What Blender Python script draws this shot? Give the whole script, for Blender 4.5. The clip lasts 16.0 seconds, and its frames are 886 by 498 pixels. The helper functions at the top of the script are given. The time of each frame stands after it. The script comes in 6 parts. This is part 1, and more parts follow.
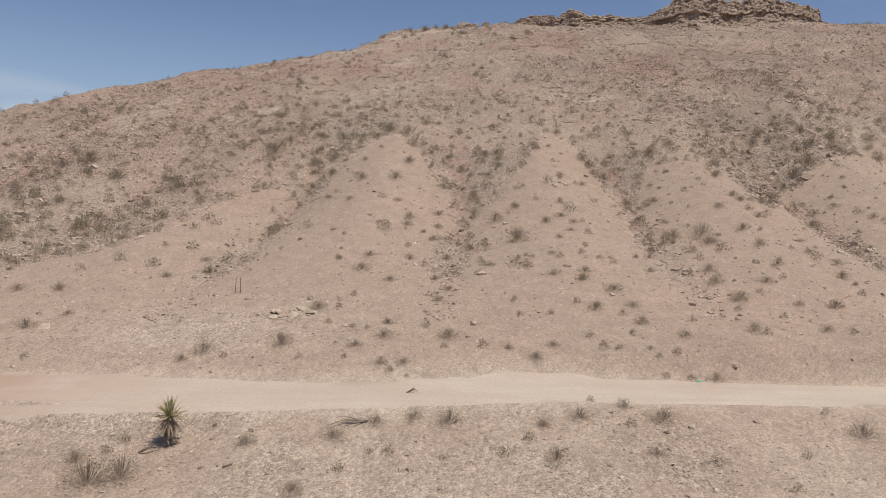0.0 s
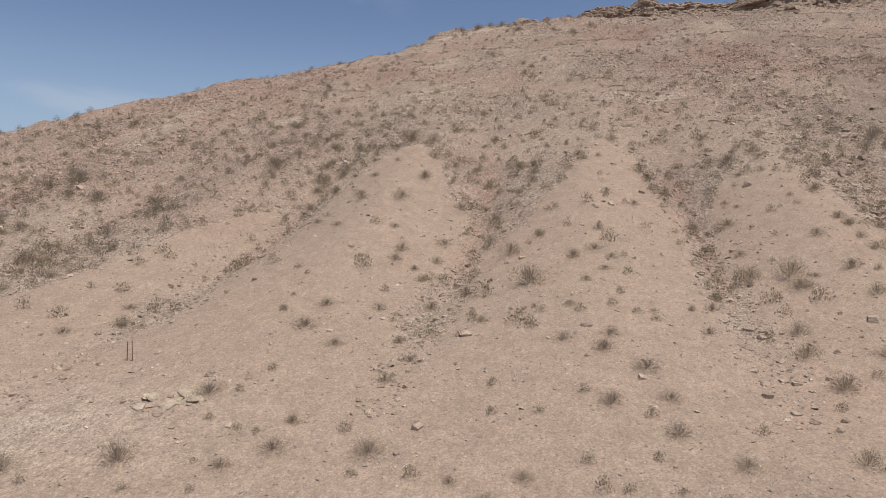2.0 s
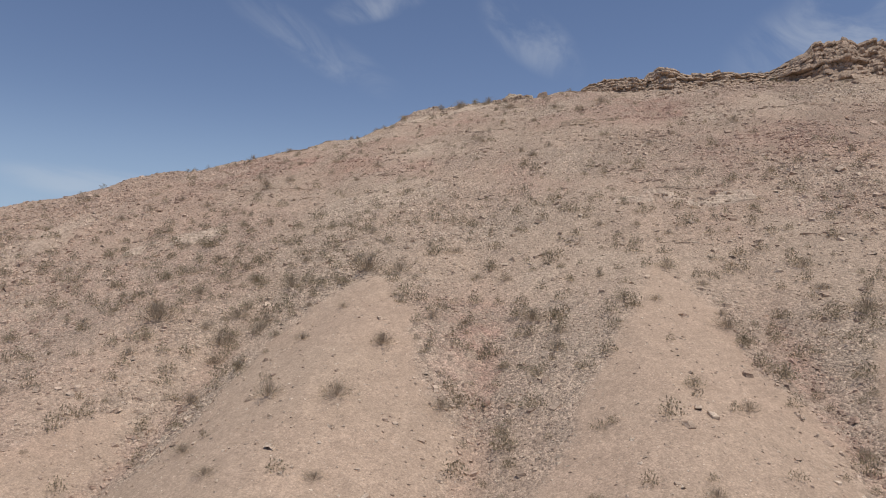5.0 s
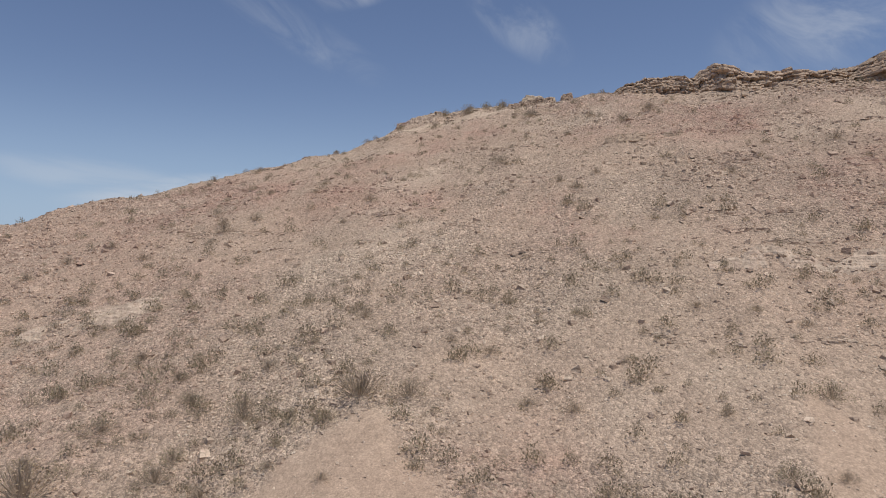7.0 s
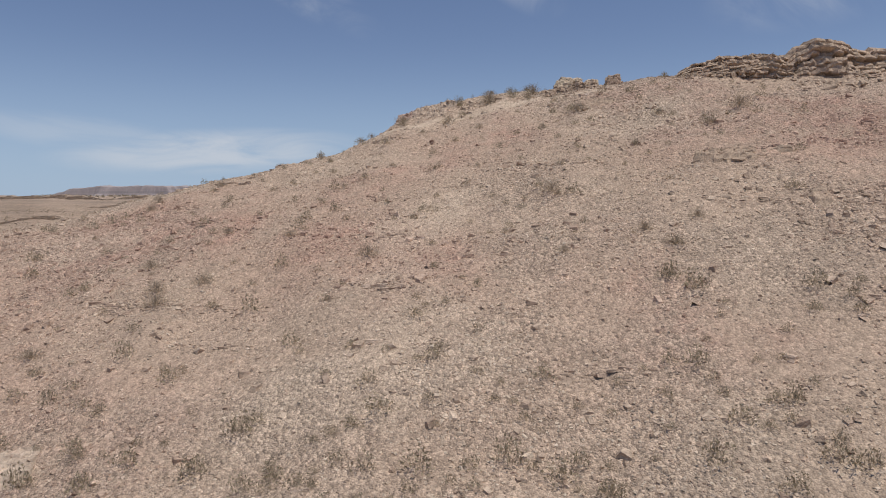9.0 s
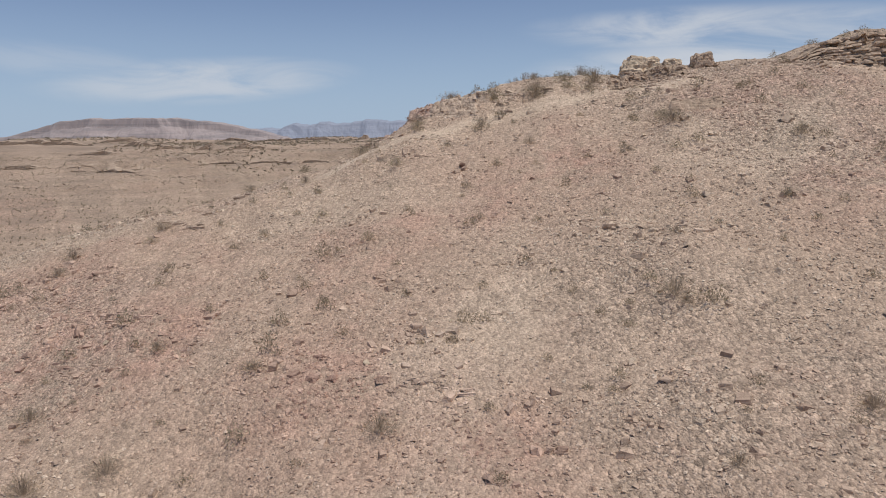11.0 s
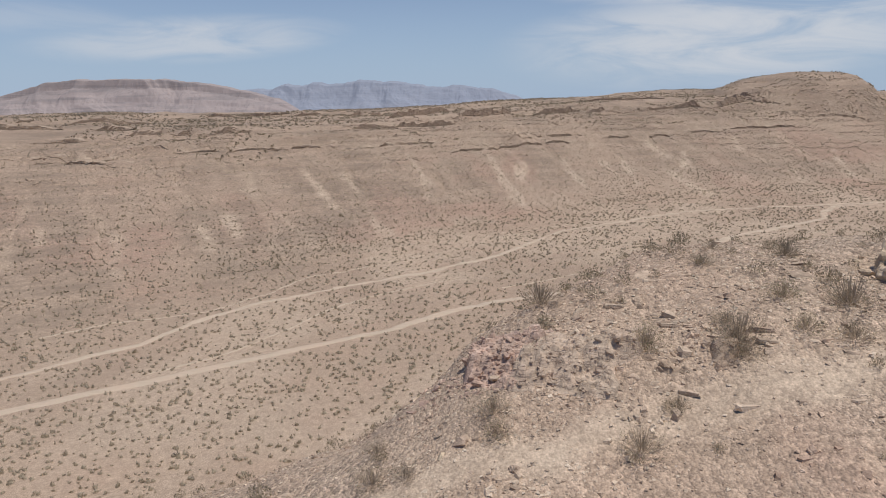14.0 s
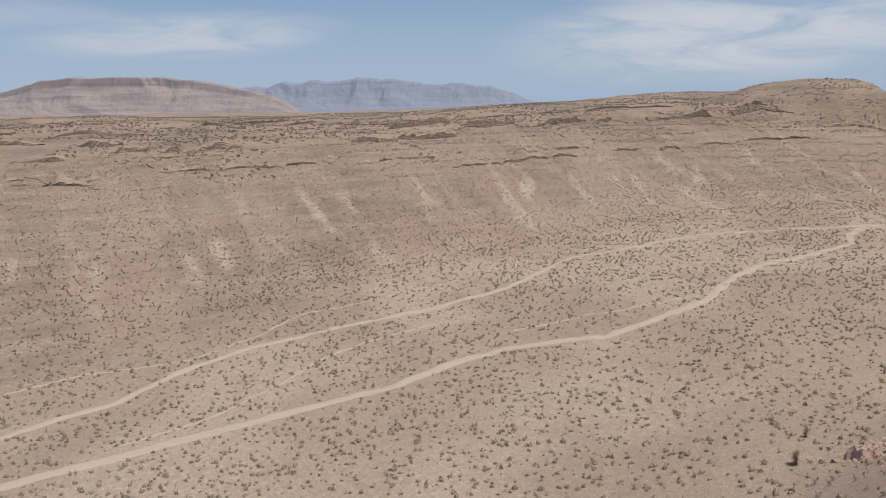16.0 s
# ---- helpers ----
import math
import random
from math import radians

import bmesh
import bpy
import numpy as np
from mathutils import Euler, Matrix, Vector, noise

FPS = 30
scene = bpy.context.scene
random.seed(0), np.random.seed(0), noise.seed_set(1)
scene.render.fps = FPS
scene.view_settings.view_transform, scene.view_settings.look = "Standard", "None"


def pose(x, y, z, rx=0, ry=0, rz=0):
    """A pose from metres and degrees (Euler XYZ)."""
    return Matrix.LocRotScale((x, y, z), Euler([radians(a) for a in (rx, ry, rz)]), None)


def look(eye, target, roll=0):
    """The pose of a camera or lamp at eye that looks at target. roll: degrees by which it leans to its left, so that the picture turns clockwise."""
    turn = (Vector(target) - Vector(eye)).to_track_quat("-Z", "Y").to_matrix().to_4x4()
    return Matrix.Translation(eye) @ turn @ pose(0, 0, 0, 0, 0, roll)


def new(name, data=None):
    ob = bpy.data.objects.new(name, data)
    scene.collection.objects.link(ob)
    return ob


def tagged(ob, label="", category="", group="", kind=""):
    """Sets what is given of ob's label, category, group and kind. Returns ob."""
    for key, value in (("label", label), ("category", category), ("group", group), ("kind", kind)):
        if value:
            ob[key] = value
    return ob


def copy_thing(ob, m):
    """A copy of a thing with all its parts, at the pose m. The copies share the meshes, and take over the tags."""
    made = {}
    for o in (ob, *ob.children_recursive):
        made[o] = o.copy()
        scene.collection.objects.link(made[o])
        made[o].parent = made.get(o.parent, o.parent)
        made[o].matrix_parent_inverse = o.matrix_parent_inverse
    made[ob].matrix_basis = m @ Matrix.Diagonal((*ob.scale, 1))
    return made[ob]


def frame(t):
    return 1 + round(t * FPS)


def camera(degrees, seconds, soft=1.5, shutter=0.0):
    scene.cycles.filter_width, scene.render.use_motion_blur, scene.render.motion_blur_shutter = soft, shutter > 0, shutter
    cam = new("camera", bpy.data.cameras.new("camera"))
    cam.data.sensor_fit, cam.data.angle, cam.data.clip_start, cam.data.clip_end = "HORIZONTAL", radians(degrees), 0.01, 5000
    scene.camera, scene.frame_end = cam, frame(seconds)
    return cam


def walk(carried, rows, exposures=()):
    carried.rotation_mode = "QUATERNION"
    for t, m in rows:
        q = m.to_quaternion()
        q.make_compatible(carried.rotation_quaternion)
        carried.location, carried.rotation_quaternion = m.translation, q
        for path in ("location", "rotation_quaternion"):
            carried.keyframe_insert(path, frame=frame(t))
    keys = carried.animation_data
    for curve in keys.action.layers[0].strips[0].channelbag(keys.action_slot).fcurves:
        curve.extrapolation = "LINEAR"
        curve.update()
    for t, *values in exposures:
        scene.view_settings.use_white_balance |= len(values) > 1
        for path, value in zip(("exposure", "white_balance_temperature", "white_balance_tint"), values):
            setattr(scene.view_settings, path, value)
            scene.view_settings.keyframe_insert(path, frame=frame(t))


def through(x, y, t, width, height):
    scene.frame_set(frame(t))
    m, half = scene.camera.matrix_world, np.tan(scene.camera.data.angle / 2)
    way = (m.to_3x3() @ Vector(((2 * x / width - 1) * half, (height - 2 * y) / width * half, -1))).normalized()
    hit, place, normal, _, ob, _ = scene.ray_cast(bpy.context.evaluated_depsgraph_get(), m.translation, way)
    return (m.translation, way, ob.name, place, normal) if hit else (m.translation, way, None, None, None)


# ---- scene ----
cam = camera(65.6, 16.0, soft=1.0)
METRES, EYE, TILT, LEAN, TURN = 120.0, 9.0, -4.6, -2.2, 0.0
ROWS = [
    (0.0, 0.0, 0.0, 0.0, -0.0, 0.0, 0.0),
    (0.5, 0.0162, 0.0212, 0.0004, 0.95, 0.16, 0.09),
    (1.0, 0.0283, 0.044, 0.0045, 3.76, 0.33, -0.01),
    (1.5, 0.0371, 0.0682, 0.0094, 5.78, 0.58, -0.03),
    (2.0, 0.0429, 0.0934, 0.0149, 7.53, 0.79, -0.05),
    (2.5, 0.046, 0.1199, 0.0226, 7.83, 1.59, 0.09),
    (3.0, 0.0458, 0.147, 0.0312, 7.49, 4.15, 0.27),
    (5.5, 0.0216, 0.2862, 0.0829, 6.12, 6.89, 1.22),
    (6.0, 0.0152, 0.3141, 0.0963, 5.88, 6.81, 1.38),
    (6.5, 0.0089, 0.3421, 0.1106, 5.66, 6.42, 1.55),
    (7.0, 0.003, 0.37, 0.1254, 5.51, 5.76, 1.71),
    (7.5, -0.0028, 0.3979, 0.1402, 5.36, 4.96, 1.83),
    (8.0, -0.0088, 0.4261, 0.1549, 5.19, 4.15, 1.98),
    (10.5, -0.0374, 0.5662, 0.2287, 4.72, -2.2, 2.47),
    (11.0, -0.0434, 0.5943, 0.2437, 4.63, -3.71, 2.51),
    (11.5, -0.0495, 0.6226, 0.2587, 4.52, -5.19, 2.54),
    (12.0, -0.0555, 0.6513, 0.2741, 4.42, -6.44, 2.58),
    (12.5, -0.0611, 0.6803, 0.2896, 4.35, -6.79, 2.61),
    (13.0, -0.0666, 0.7095, 0.3049, 4.24, -6.88, 2.61),
    (13.5, -0.0722, 0.7388, 0.3205, 4.17, -6.94, 2.63),
    (14.0, -0.0775, 0.7682, 0.3357, 4.12, -6.98, 2.61),
    (14.5, -0.0825, 0.7973, 0.3513, 4.06, -7.07, 2.6),
    (15.0, -0.0873, 0.8268, 0.3667, 4.02, -7.16, 2.6),
    (15.5, -0.0922, 0.8561, 0.3823, 3.97, -7.19, 2.61),
    (16.0, -0.0975, 0.8856, 0.398, 3.93, -7.23, 2.62),
]
walk(cam, [(t, pose(0, 0, EYE, TILT, LEAN, TURN) @ pose(METRES * x, METRES * y, METRES * z, 90 + pitch, roll, yaw)) for t, x, y, z, yaw, pitch, roll in ROWS])

# ---- light ----
SUN_UP, SUN_ROUND = 72.0, 122.0
world = bpy.data.worlds.new("world")
scene.world = world
world.use_nodes = True
wt = world.node_tree
wt.nodes.clear()
sky = wt.nodes.new("ShaderNodeTexSky")
sky.sky_type, sky.sun_disc = "NISHITA", False
sky.sun_elevation, sky.sun_rotation = radians(SUN_UP), radians(SUN_ROUND)
sky.altitude, sky.air_density, sky.dust_density, sky.ozone_density = 600, 1.0, 0.25, 2.0
back = wt.nodes.new("ShaderNodeBackground")
back.inputs["Strength"].default_value = 0.078
world_out = wt.nodes.new("ShaderNodeOutputWorld")


def sky_math(op, a, b=0.0, c=None):
    n = wt.nodes.new("ShaderNodeMath")
    n.operation = op
    for socket, value in zip(n.inputs, (a, b) if c is None else (a, b, c)):
        if isinstance(value, bpy.types.NodeSocket):
            wt.links.new(value, socket)
        else:
            socket.default_value = value
    return n.outputs[0]


# thin high cloud: azimuth (clockwise from +y), height, half length, half width, slope, strength
split = wt.nodes.new("ShaderNodeSeparateXYZ")
wt.links.new(wt.nodes.new("ShaderNodeTexCoord").outputs["Generated"], split.inputs[0])
azimuth = sky_math("MULTIPLY", sky_math("ARCTAN2", split.outputs[0], split.outputs[1]), 57.2958)
rise = sky_math("MULTIPLY", sky_math("ARCSINE", split.outputs[2]), 57.2958)


def wisps(scale, stretch, skew, low, high):
    place = wt.nodes.new("ShaderNodeCombineXYZ")
    wt.links.new(azimuth, place.inputs[0])
    wt.links.new(sky_math("MULTIPLY", sky_math("MULTIPLY_ADD", azimuth, skew, rise), stretch), place.inputs[1])
    n = wt.nodes.new("ShaderNodeTexNoise")
    n.inputs["Scale"].default_value, n.inputs["Detail"].default_value, n.inputs["Roughness"].default_value, n.inputs["Distortion"].default_value = scale, 7, 0.6, 0.8
    wt.links.new(place.outputs[0], n.inputs["Vector"])
    r = wt.nodes.new("ShaderNodeMapRange")
    r.interpolation_type = "SMOOTHSTEP"
    r.inputs[1].default_value, r.inputs[2].default_value = low, high
    wt.links.new(n.outputs["Fac"], r.inputs[0])
    return r.outputs[0]


streaks = wisps(0.11, 4.0, 0.04, 0.25, 0.66)
feathers = wisps(0.16, 1.6, 0.5, 0.36, 0.72)
cover = None
for az, el, length, width, slope, strength, veil in ((-23, 5.2, 13, 2.0, 0.06, 0.72, streaks), (18, 4.8, 19, 4.2, 0.03, 0.95, streaks), (17, 8.4, 16, 2.0, -0.04, 0.8, streaks),
                                                    (-32, 6.2, 9, 1.6, -0.1, 0.3, streaks), (-12, 21.5, 5.5, 1.5, 0.25, 0.32, feathers), (1, 19, 5, 2.8, -0.5, 0.32, feathers),
                                                    (-17, 18, 8, 2.2, -0.45, 0.2, feathers), (26, 17.5, 11, 4.5, 0.15, 0.36, feathers), (60, 12, 24, 6, 0.1, 0.6, streaks), (-75, 14, 20, 5, 0.1, 0.6, streaks)):
    da, de = sky_math("SUBTRACT", azimuth, az), sky_math("SUBTRACT", rise, el)
    de = sky_math("MULTIPLY_ADD", da, -slope, de)
    far_out = sky_math("ADD", sky_math("POWER", sky_math("ABSOLUTE", sky_math("DIVIDE", da, length)), 2.0), sky_math("POWER", sky_math("ABSOLUTE", sky_math("DIVIDE", de, width)), 2.0))
    shape = wt.nodes.new("ShaderNodeMapRange")
    shape.interpolation_type = "SMOOTHSTEP"
    shape.inputs[1].default_value, shape.inputs[2].default_value, shape.inputs[3].default_value, shape.inputs[4].default_value = 0.05, 1.0, strength, 0.0
    wt.links.new(far_out, shape.inputs[0])
    one = sky_math("MULTIPLY", shape.outputs[0], veil)
    cover = one if cover is None else sky_math("MAXIMUM", cover, one)
clouded = wt.nodes.new("ShaderNodeMix")
clouded.data_type = "RGBA"
wt.links.new(cover, clouded.inputs[0])
clouded.inputs[7].default_value = (7.4, 7.8, 8.5, 1)
haze = wt.nodes.new("ShaderNodeMix")
haze.data_type = "RGBA"
low_air = wt.nodes.new("ShaderNodeMapRange")
low_air.interpolation_type = "SMOOTHERSTEP"
low_air.inputs[1].default_value, low_air.inputs[2].default_value, low_air.inputs[3].default_value, low_air.inputs[4].default_value = -4.0, 16.0, 0.9, 0.0
wt.links.new(rise, low_air.inputs[0])
wt.links.new(low_air.outputs[0], haze.inputs[0])
clear = wt.nodes.new("ShaderNodeMix")
clear.data_type, clear.blend_type = "RGBA", "MULTIPLY"
clear.inputs[0].default_value, clear.inputs[7].default_value = 1.0, (1.07, 1.0, 1.07, 1)
wt.links.new(sky.outputs["Color"], clear.inputs[6])
wt.links.new(clear.outputs[2], haze.inputs[6])
haze.inputs[7].default_value = (4.0, 5.6, 7.9, 1)
wt.links.new(haze.outputs[2], clouded.inputs[6])
wt.links.new(clouded.outputs[2], back.inputs["Color"])
wt.links.new(back.outputs["Background"], world_out.inputs["Surface"])
sun = new("sun", bpy.data.lights.new("sun", "SUN"))
sun.data.energy, sun.data.angle, sun.data.color = 3.42, radians(0.6), (1.0, 0.95, 0.865)
# SUN_ROUND turns clockwise from +y
sun_from = Vector((math.sin(radians(SUN_ROUND)) * math.cos(radians(SUN_UP)), math.cos(radians(SUN_ROUND)) * math.cos(radians(SUN_UP)), math.sin(radians(SUN_UP))))
sun.matrix_world = look(sun_from * 300, (0, 0, 0))


# ---- materials ----
class Nodes:
    """Short ways to write node materials."""

    def __init__(self, name):
        self.mat = bpy.data.materials.new(name)
        self.mat.use_nodes = True
        self.tree = self.mat.node_tree
        self.tree.nodes.clear()
        self.out = self.tree.nodes.new("ShaderNodeOutputMaterial")
        self.shader = self.tree.nodes.new("ShaderNodeBsdfPrincipled")
        self.shader.inputs["Specular IOR Level"].default_value = 0.2
        self.tree.links.new(self.shader.outputs[0], self.out.inputs["Surface"])
        self.where = self.tree.nodes.new("ShaderNodeNewGeometry").outputs["Position"]

    def put(self, socket, value):
        if isinstance(value, bpy.types.NodeSocket):
            self.tree.links.new(value, socket)
        elif isinstance(value, tuple) and len(value) == 3 and socket.type == "RGBA":
            socket.default_value = (*value, 1)
        else:
            socket.default_value = value

    def noise(self, scale, detail=4, rough=0.55, where=None, stretch=None):
        n = self.tree.nodes.new("ShaderNodeTexNoise")
        n.inputs["Scale"].default_value, n.inputs["Detail"].default_value, n.inputs["Roughness"].default_value = scale, detail, rough
        vec = where or self.where
        if stretch:
            m = self.tree.nodes.new("ShaderNodeMapping")
            m.inputs["Scale"].default_value = stretch
            self.tree.links.new(vec, m.inputs["Vector"])
            vec = m.outputs[0]
        self.tree.links.new(vec, n.inputs["Vector"])
        return n.outputs["Fac"]

    def cells(self, scale, out="Color"):
        n = self.tree.nodes.new("ShaderNodeTexVoronoi")
        n.inputs["Scale"].default_value = scale
        self.tree.links.new(self.where, n.inputs["Vector"])
        return n.outputs[out]

    def math(self, op, a, b=0.0, clamp=False):
        n = self.tree.nodes.new("ShaderNodeMath")
        n.operation, n.use_clamp = op, clamp
        self.put(n.inputs[0], a)
        self.put(n.inputs[1], b)
        return n.outputs[0]

    def span(self, v, a, b, c=0.0, d=1.0):
        n = self.tree.nodes.new("ShaderNodeMapRange")
        n.inputs[1].default_value, n.inputs[2].default_value, n.inputs[3].default_value, n.inputs[4].default_value = a, b, c, d
        self.put(n.inputs[0], v)
        return n.outputs[0]

    def mix(self, f, a, b, kind="MIX"):
        n = self.tree.nodes.new("ShaderNodeMix")
        n.data_type, n.blend_type = "RGBA", kind
        self.put(n.inputs[0], f)
        self.put(n.inputs[6], a)
        self.put(n.inputs[7], b)
        return n.outputs[2]

    def grey(self, v):
        n = self.tree.nodes.new("ShaderNodeCombineColor")
        for k in range(3):
            self.put(n.inputs[k], v)
        return n.outputs[0]

    def attribute(self, name):
        n = self.tree.nodes.new("ShaderNodeAttribute")
        n.attribute_name = name
        s = self.tree.nodes.new("ShaderNodeSeparateColor")
        self.tree.links.new(n.outputs["Color"], s.inputs[0])
        return s.outputs[0], s.outputs[1], s.outputs[2], n.outputs["Alpha"]

    def bump(self, v, strength, distance, below=None):
        n = self.tree.nodes.new("ShaderNodeBump")
        n.inputs["Strength"].default_value, n.inputs["Distance"].default_value = strength, distance
        self.put(n.inputs["Height"], v)
        if below:
            self.tree.links.new(below, n.inputs["Normal"])
        return n.outputs[0]

    def island(self):
        return self.tree.nodes.new("ShaderNodeNewGeometry").outputs["Random Per Island"]

    def each(self):
        return self.tree.nodes.new("ShaderNodeObjectInfo").outputs["Random"]

    def leafy(self, colour, through):
        """A thin leaf that lets some of the light through."""
        thin = self.tree.nodes.new("ShaderNodeBsdfTranslucent")
        self.put(thin.inputs["Color"], colour)
        both = self.tree.nodes.new("ShaderNodeMixShader")
        both.inputs[0].default_value = through
        self.tree.links.new(self.shader.outputs[0], both.inputs[1])
        self.tree.links.new(thin.outputs[0], both.inputs[2])
        self.tree.links.new(both.outputs[0], self.out.inputs["Surface"])
        return self.done(colour, 0.9)

    def done(self, colour, rough=0.95, normal=None):
        self.put(self.shader.inputs["Base Color"], colour)
        self.put(self.shader.inputs["Roughness"], rough)
        if normal:
            self.tree.links.new(normal, self.shader.inputs["Normal"])
        return self.mat


def soil_material():
    """Desert ground: bare tan or pink soil, grey rubble, pale scree; the three kinds come from the ground's own map."""
    n = Nodes("desert_soil")
    rubble, red, pale, varnish = n.attribute("soil")
    broad, mid, grain = n.noise(0.09, 5), n.noise(0.9, 5, 0.65), n.noise(14, 3, 0.7)
    bare = n.mix(n.span(broad, 0.35, 0.65), (0.408, 0.304, 0.225), (0.424, 0.308, 0.228))
    bare = n.mix(n.math("MULTIPLY", red, n.span(mid, 0.3, 0.65, 0.35, 1.0)), bare, (0.395, 0.257, 0.19))
    stony = n.mix(n.span(broad, 0.3, 0.7), (0.44, 0.344, 0.262), (0.45, 0.333, 0.251))
    stony = n.mix(n.math("MULTIPLY", red, n.span(mid, 0.36, 0.62, 0.1, 0.85)), stony, (0.42, 0.262, 0.205))
    chips = n.mix(0.55, n.cells(5.5), n.cells(15.0))
    chip_tone = n.tree.nodes.new("ShaderNodeRGBToBW")
    n.tree.links.new(chips, chip_tone.inputs[0])
    colour = n.mix(rubble, bare, stony)
    colour = n.mix(n.math("MULTIPLY", pale, n.span(mid, 0.3, 0.6, 0.5, 1.0)), colour, (0.53, 0.42, 0.32))
    colour = n.mix(n.span(rubble, 0.0, 1.0, 0.35, 1.0), colour, n.mix(1.0, colour, n.grey(n.span(chip_tone.outputs[0], 0.2, 0.8, 0.56, 1.42)), "MULTIPLY"))
    colour = n.mix(1.0, colour, n.grey(n.span(mid, 0.3, 0.7, 0.90, 1.09)), "MULTIPLY")
    lumpy = n.span(n.noise(1.1, 6, 0.75), 0.34, 0.66, 0.66, 1.28)
    colour = n.mix(n.span(varnish, 0.4, 0.7), colour, n.mix(1.0, colour, n.grey(lumpy), "MULTIPLY"))
    colour = n.mix(1.0, colour, n.grey(n.span(grain, 0.3, 0.7, 0.72, 1.24)), "MULTIPLY")
    beds = n.noise(1.0, 5, 0.65, stretch=(0.025, 0.025, 0.75))
    dark_beds = n.math("MULTIPLY", varnish, n.span(beds, 0.4, 0.6, 0.4, 1.0))
    blotch = n.span(n.noise(0.35, 6, 0.7), 0.38, 0.62, 0.68, 1.0)
    colour = n.mix(n.math("MULTIPLY", dark_beds, blotch), colour, (0.25, 0.192, 0.148))
    speck = n.noise(6.5, 5, 0.75)
    colour = n.mix(n.span(rubble, 0.0, 1.0, 0.3, 1.0), colour, n.mix(1.0, colour, n.grey(n.span(speck, 0.32, 0.68, 0.8, 1.2)), "MULTIPLY"))
    gravel = n.math("MULTIPLY", n.noise(8, 4, 0.7), n.span(rubble, 0.0, 1.0, 0.25, 1.0))
    lumps = n.math("ADD", n.math("MULTIPLY", n.cells(5.5, "Distance"), -1.0), n.math("MULTIPLY", n.cells(15.0, "Distance"), -0.5))
    normal = n.bump(n.math("MULTIPLY", lumps, n.span(rubble, 0.0, 1.0, 0.15, 1.0)), 0.8, 0.12)
    normal = n.bump(gravel, 0.4, 0.08, normal)
    normal = n.bump(n.noise(26, 3, 0.7), 0.35, 0.03, normal)
    normal = n.bump(mid, 0.5, 0.1, normal)
    return n.done(colour, 0.97, normal)


def rock_material(name, light, dark, tint, on_soil=False):
    """Broken rock; loose stones take the hue of the bed that they lie on."""
    n = Nodes(name)
    r = n.island()
    colour = n.mix(r, light, dark)
    if on_soil:
        _, red, pale, varnish = n.attribute("soil")
        colour = n.mix(n.math("MULTIPLY", red, 0.85), colour, n.mix(r, (0.56, 0.37, 0.29), (0.33, 0.2, 0.155)))
        colour = n.mix(n.math("MULTIPLY", pale, 0.7), colour, n.mix(r, (0.70, 0.58, 0.46), (0.5, 0.4, 0.31)))
        colour = n.mix(n.math("MULTIPLY", varnish, 0.2), colour, (0.31, 0.235, 0.18))
    colour = n.mix(n.span(n.noise(1.3, 5, 0.6), 0.45, 0.65, 0, 0.55), colour, tint)
    strata = n.noise(1.0, 4, 0.6, stretch=(0.4, 0.4, 5.0))
    colour = n.mix(1.0, colour, n.grey(n.span(strata, 0.3, 0.7, 0.8, 1.15)), "MULTIPLY")
    lump = n.tree.nodes.new("ShaderNodeRGBToBW")
    n.tree.links.new(n.mix(0.5, n.cells(2.6), n.cells(7.0)), lump.inputs[0])
    colour = n.mix(1.0, colour, n.grey(n.span(lump.outputs[0], 0.2, 0.8, 0.78, 1.2)), "MULTIPLY")
    crack = n.tree.nodes.new("ShaderNodeTexVoronoi")
    crack.feature = "DISTANCE_TO_EDGE"
    crack.inputs["Scale"].default_value = 3.2
    bent = n.tree.nodes.new("ShaderNodeVectorMath")
    bent.operation = "MULTIPLY_ADD"
    warp = n.tree.nodes.new("ShaderNodeTexNoise")
    warp.inputs["Scale"].default_value = 2.0
    n.tree.links.new(n.where, warp.inputs["Vector"])
    n.tree.links.new(warp.outputs["Color"], bent.inputs[0])
    bent.inputs[1].default_value = (0.6, 0.6, 0.6)
    n.tree.links.new(n.where, bent.inputs[2])
    n.tree.links.new(bent.outputs[0], crack.inputs["Vector"])
    split_ = n.span(crack.outputs["Distance"], 0.0, 0.07)
    colour = n.mix(1.0, colour, n.grey(n.span(split_, 0.0, 1.0, 0.86, 1.0)), "MULTIPLY")
    normal = n.bump(strata, 0.6, 0.15)
    normal = n.bump(split_, 0.4, 0.04, normal)
    normal = n.bump(n.noise(9, 5, 0.7), 0.5, 0.05, normal)
    return n.done(colour, 0.95, normal)


def plant_material(name, a, b, per_object=True):
    n = Nodes(name)
    r = n.each() if per_object else n.island()
    colour = n.mix(r, a, b)
    colour = n.mix(1.0, colour, n.grey(n.span(n.noise(7, 2), 0.3, 0.7, 0.75, 1.25)), "MULTIPLY")
    return n.leafy(colour, 0.4)


SOIL = soil_material()
RUBBLE = rock_material("rubble_stone", (0.64, 0.51, 0.39), (0.35, 0.258, 0.193), (0.47, 0.338, 0.258), True)
GRAVEL = rock_material("gravel_stone", (0.70, 0.58, 0.455), (0.36, 0.268, 0.204), (0.5, 0.365, 0.28), True)
BROWN_ROCK = rock_material("brown_boulder_stone", (0.5, 0.385, 0.295), (0.41, 0.305, 0.235), (0.46, 0.33, 0.255))
PALE_ROCK = rock_material("pale_limestone", (0.64, 0.52, 0.385), (0.52, 0.41, 0.3), (0.43, 0.32, 0.24))
DARK_ROCK = rock_material("dark_caprock", (0.44, 0.335, 0.25), (0.34, 0.255, 0.19), (0.40, 0.285, 0.212))
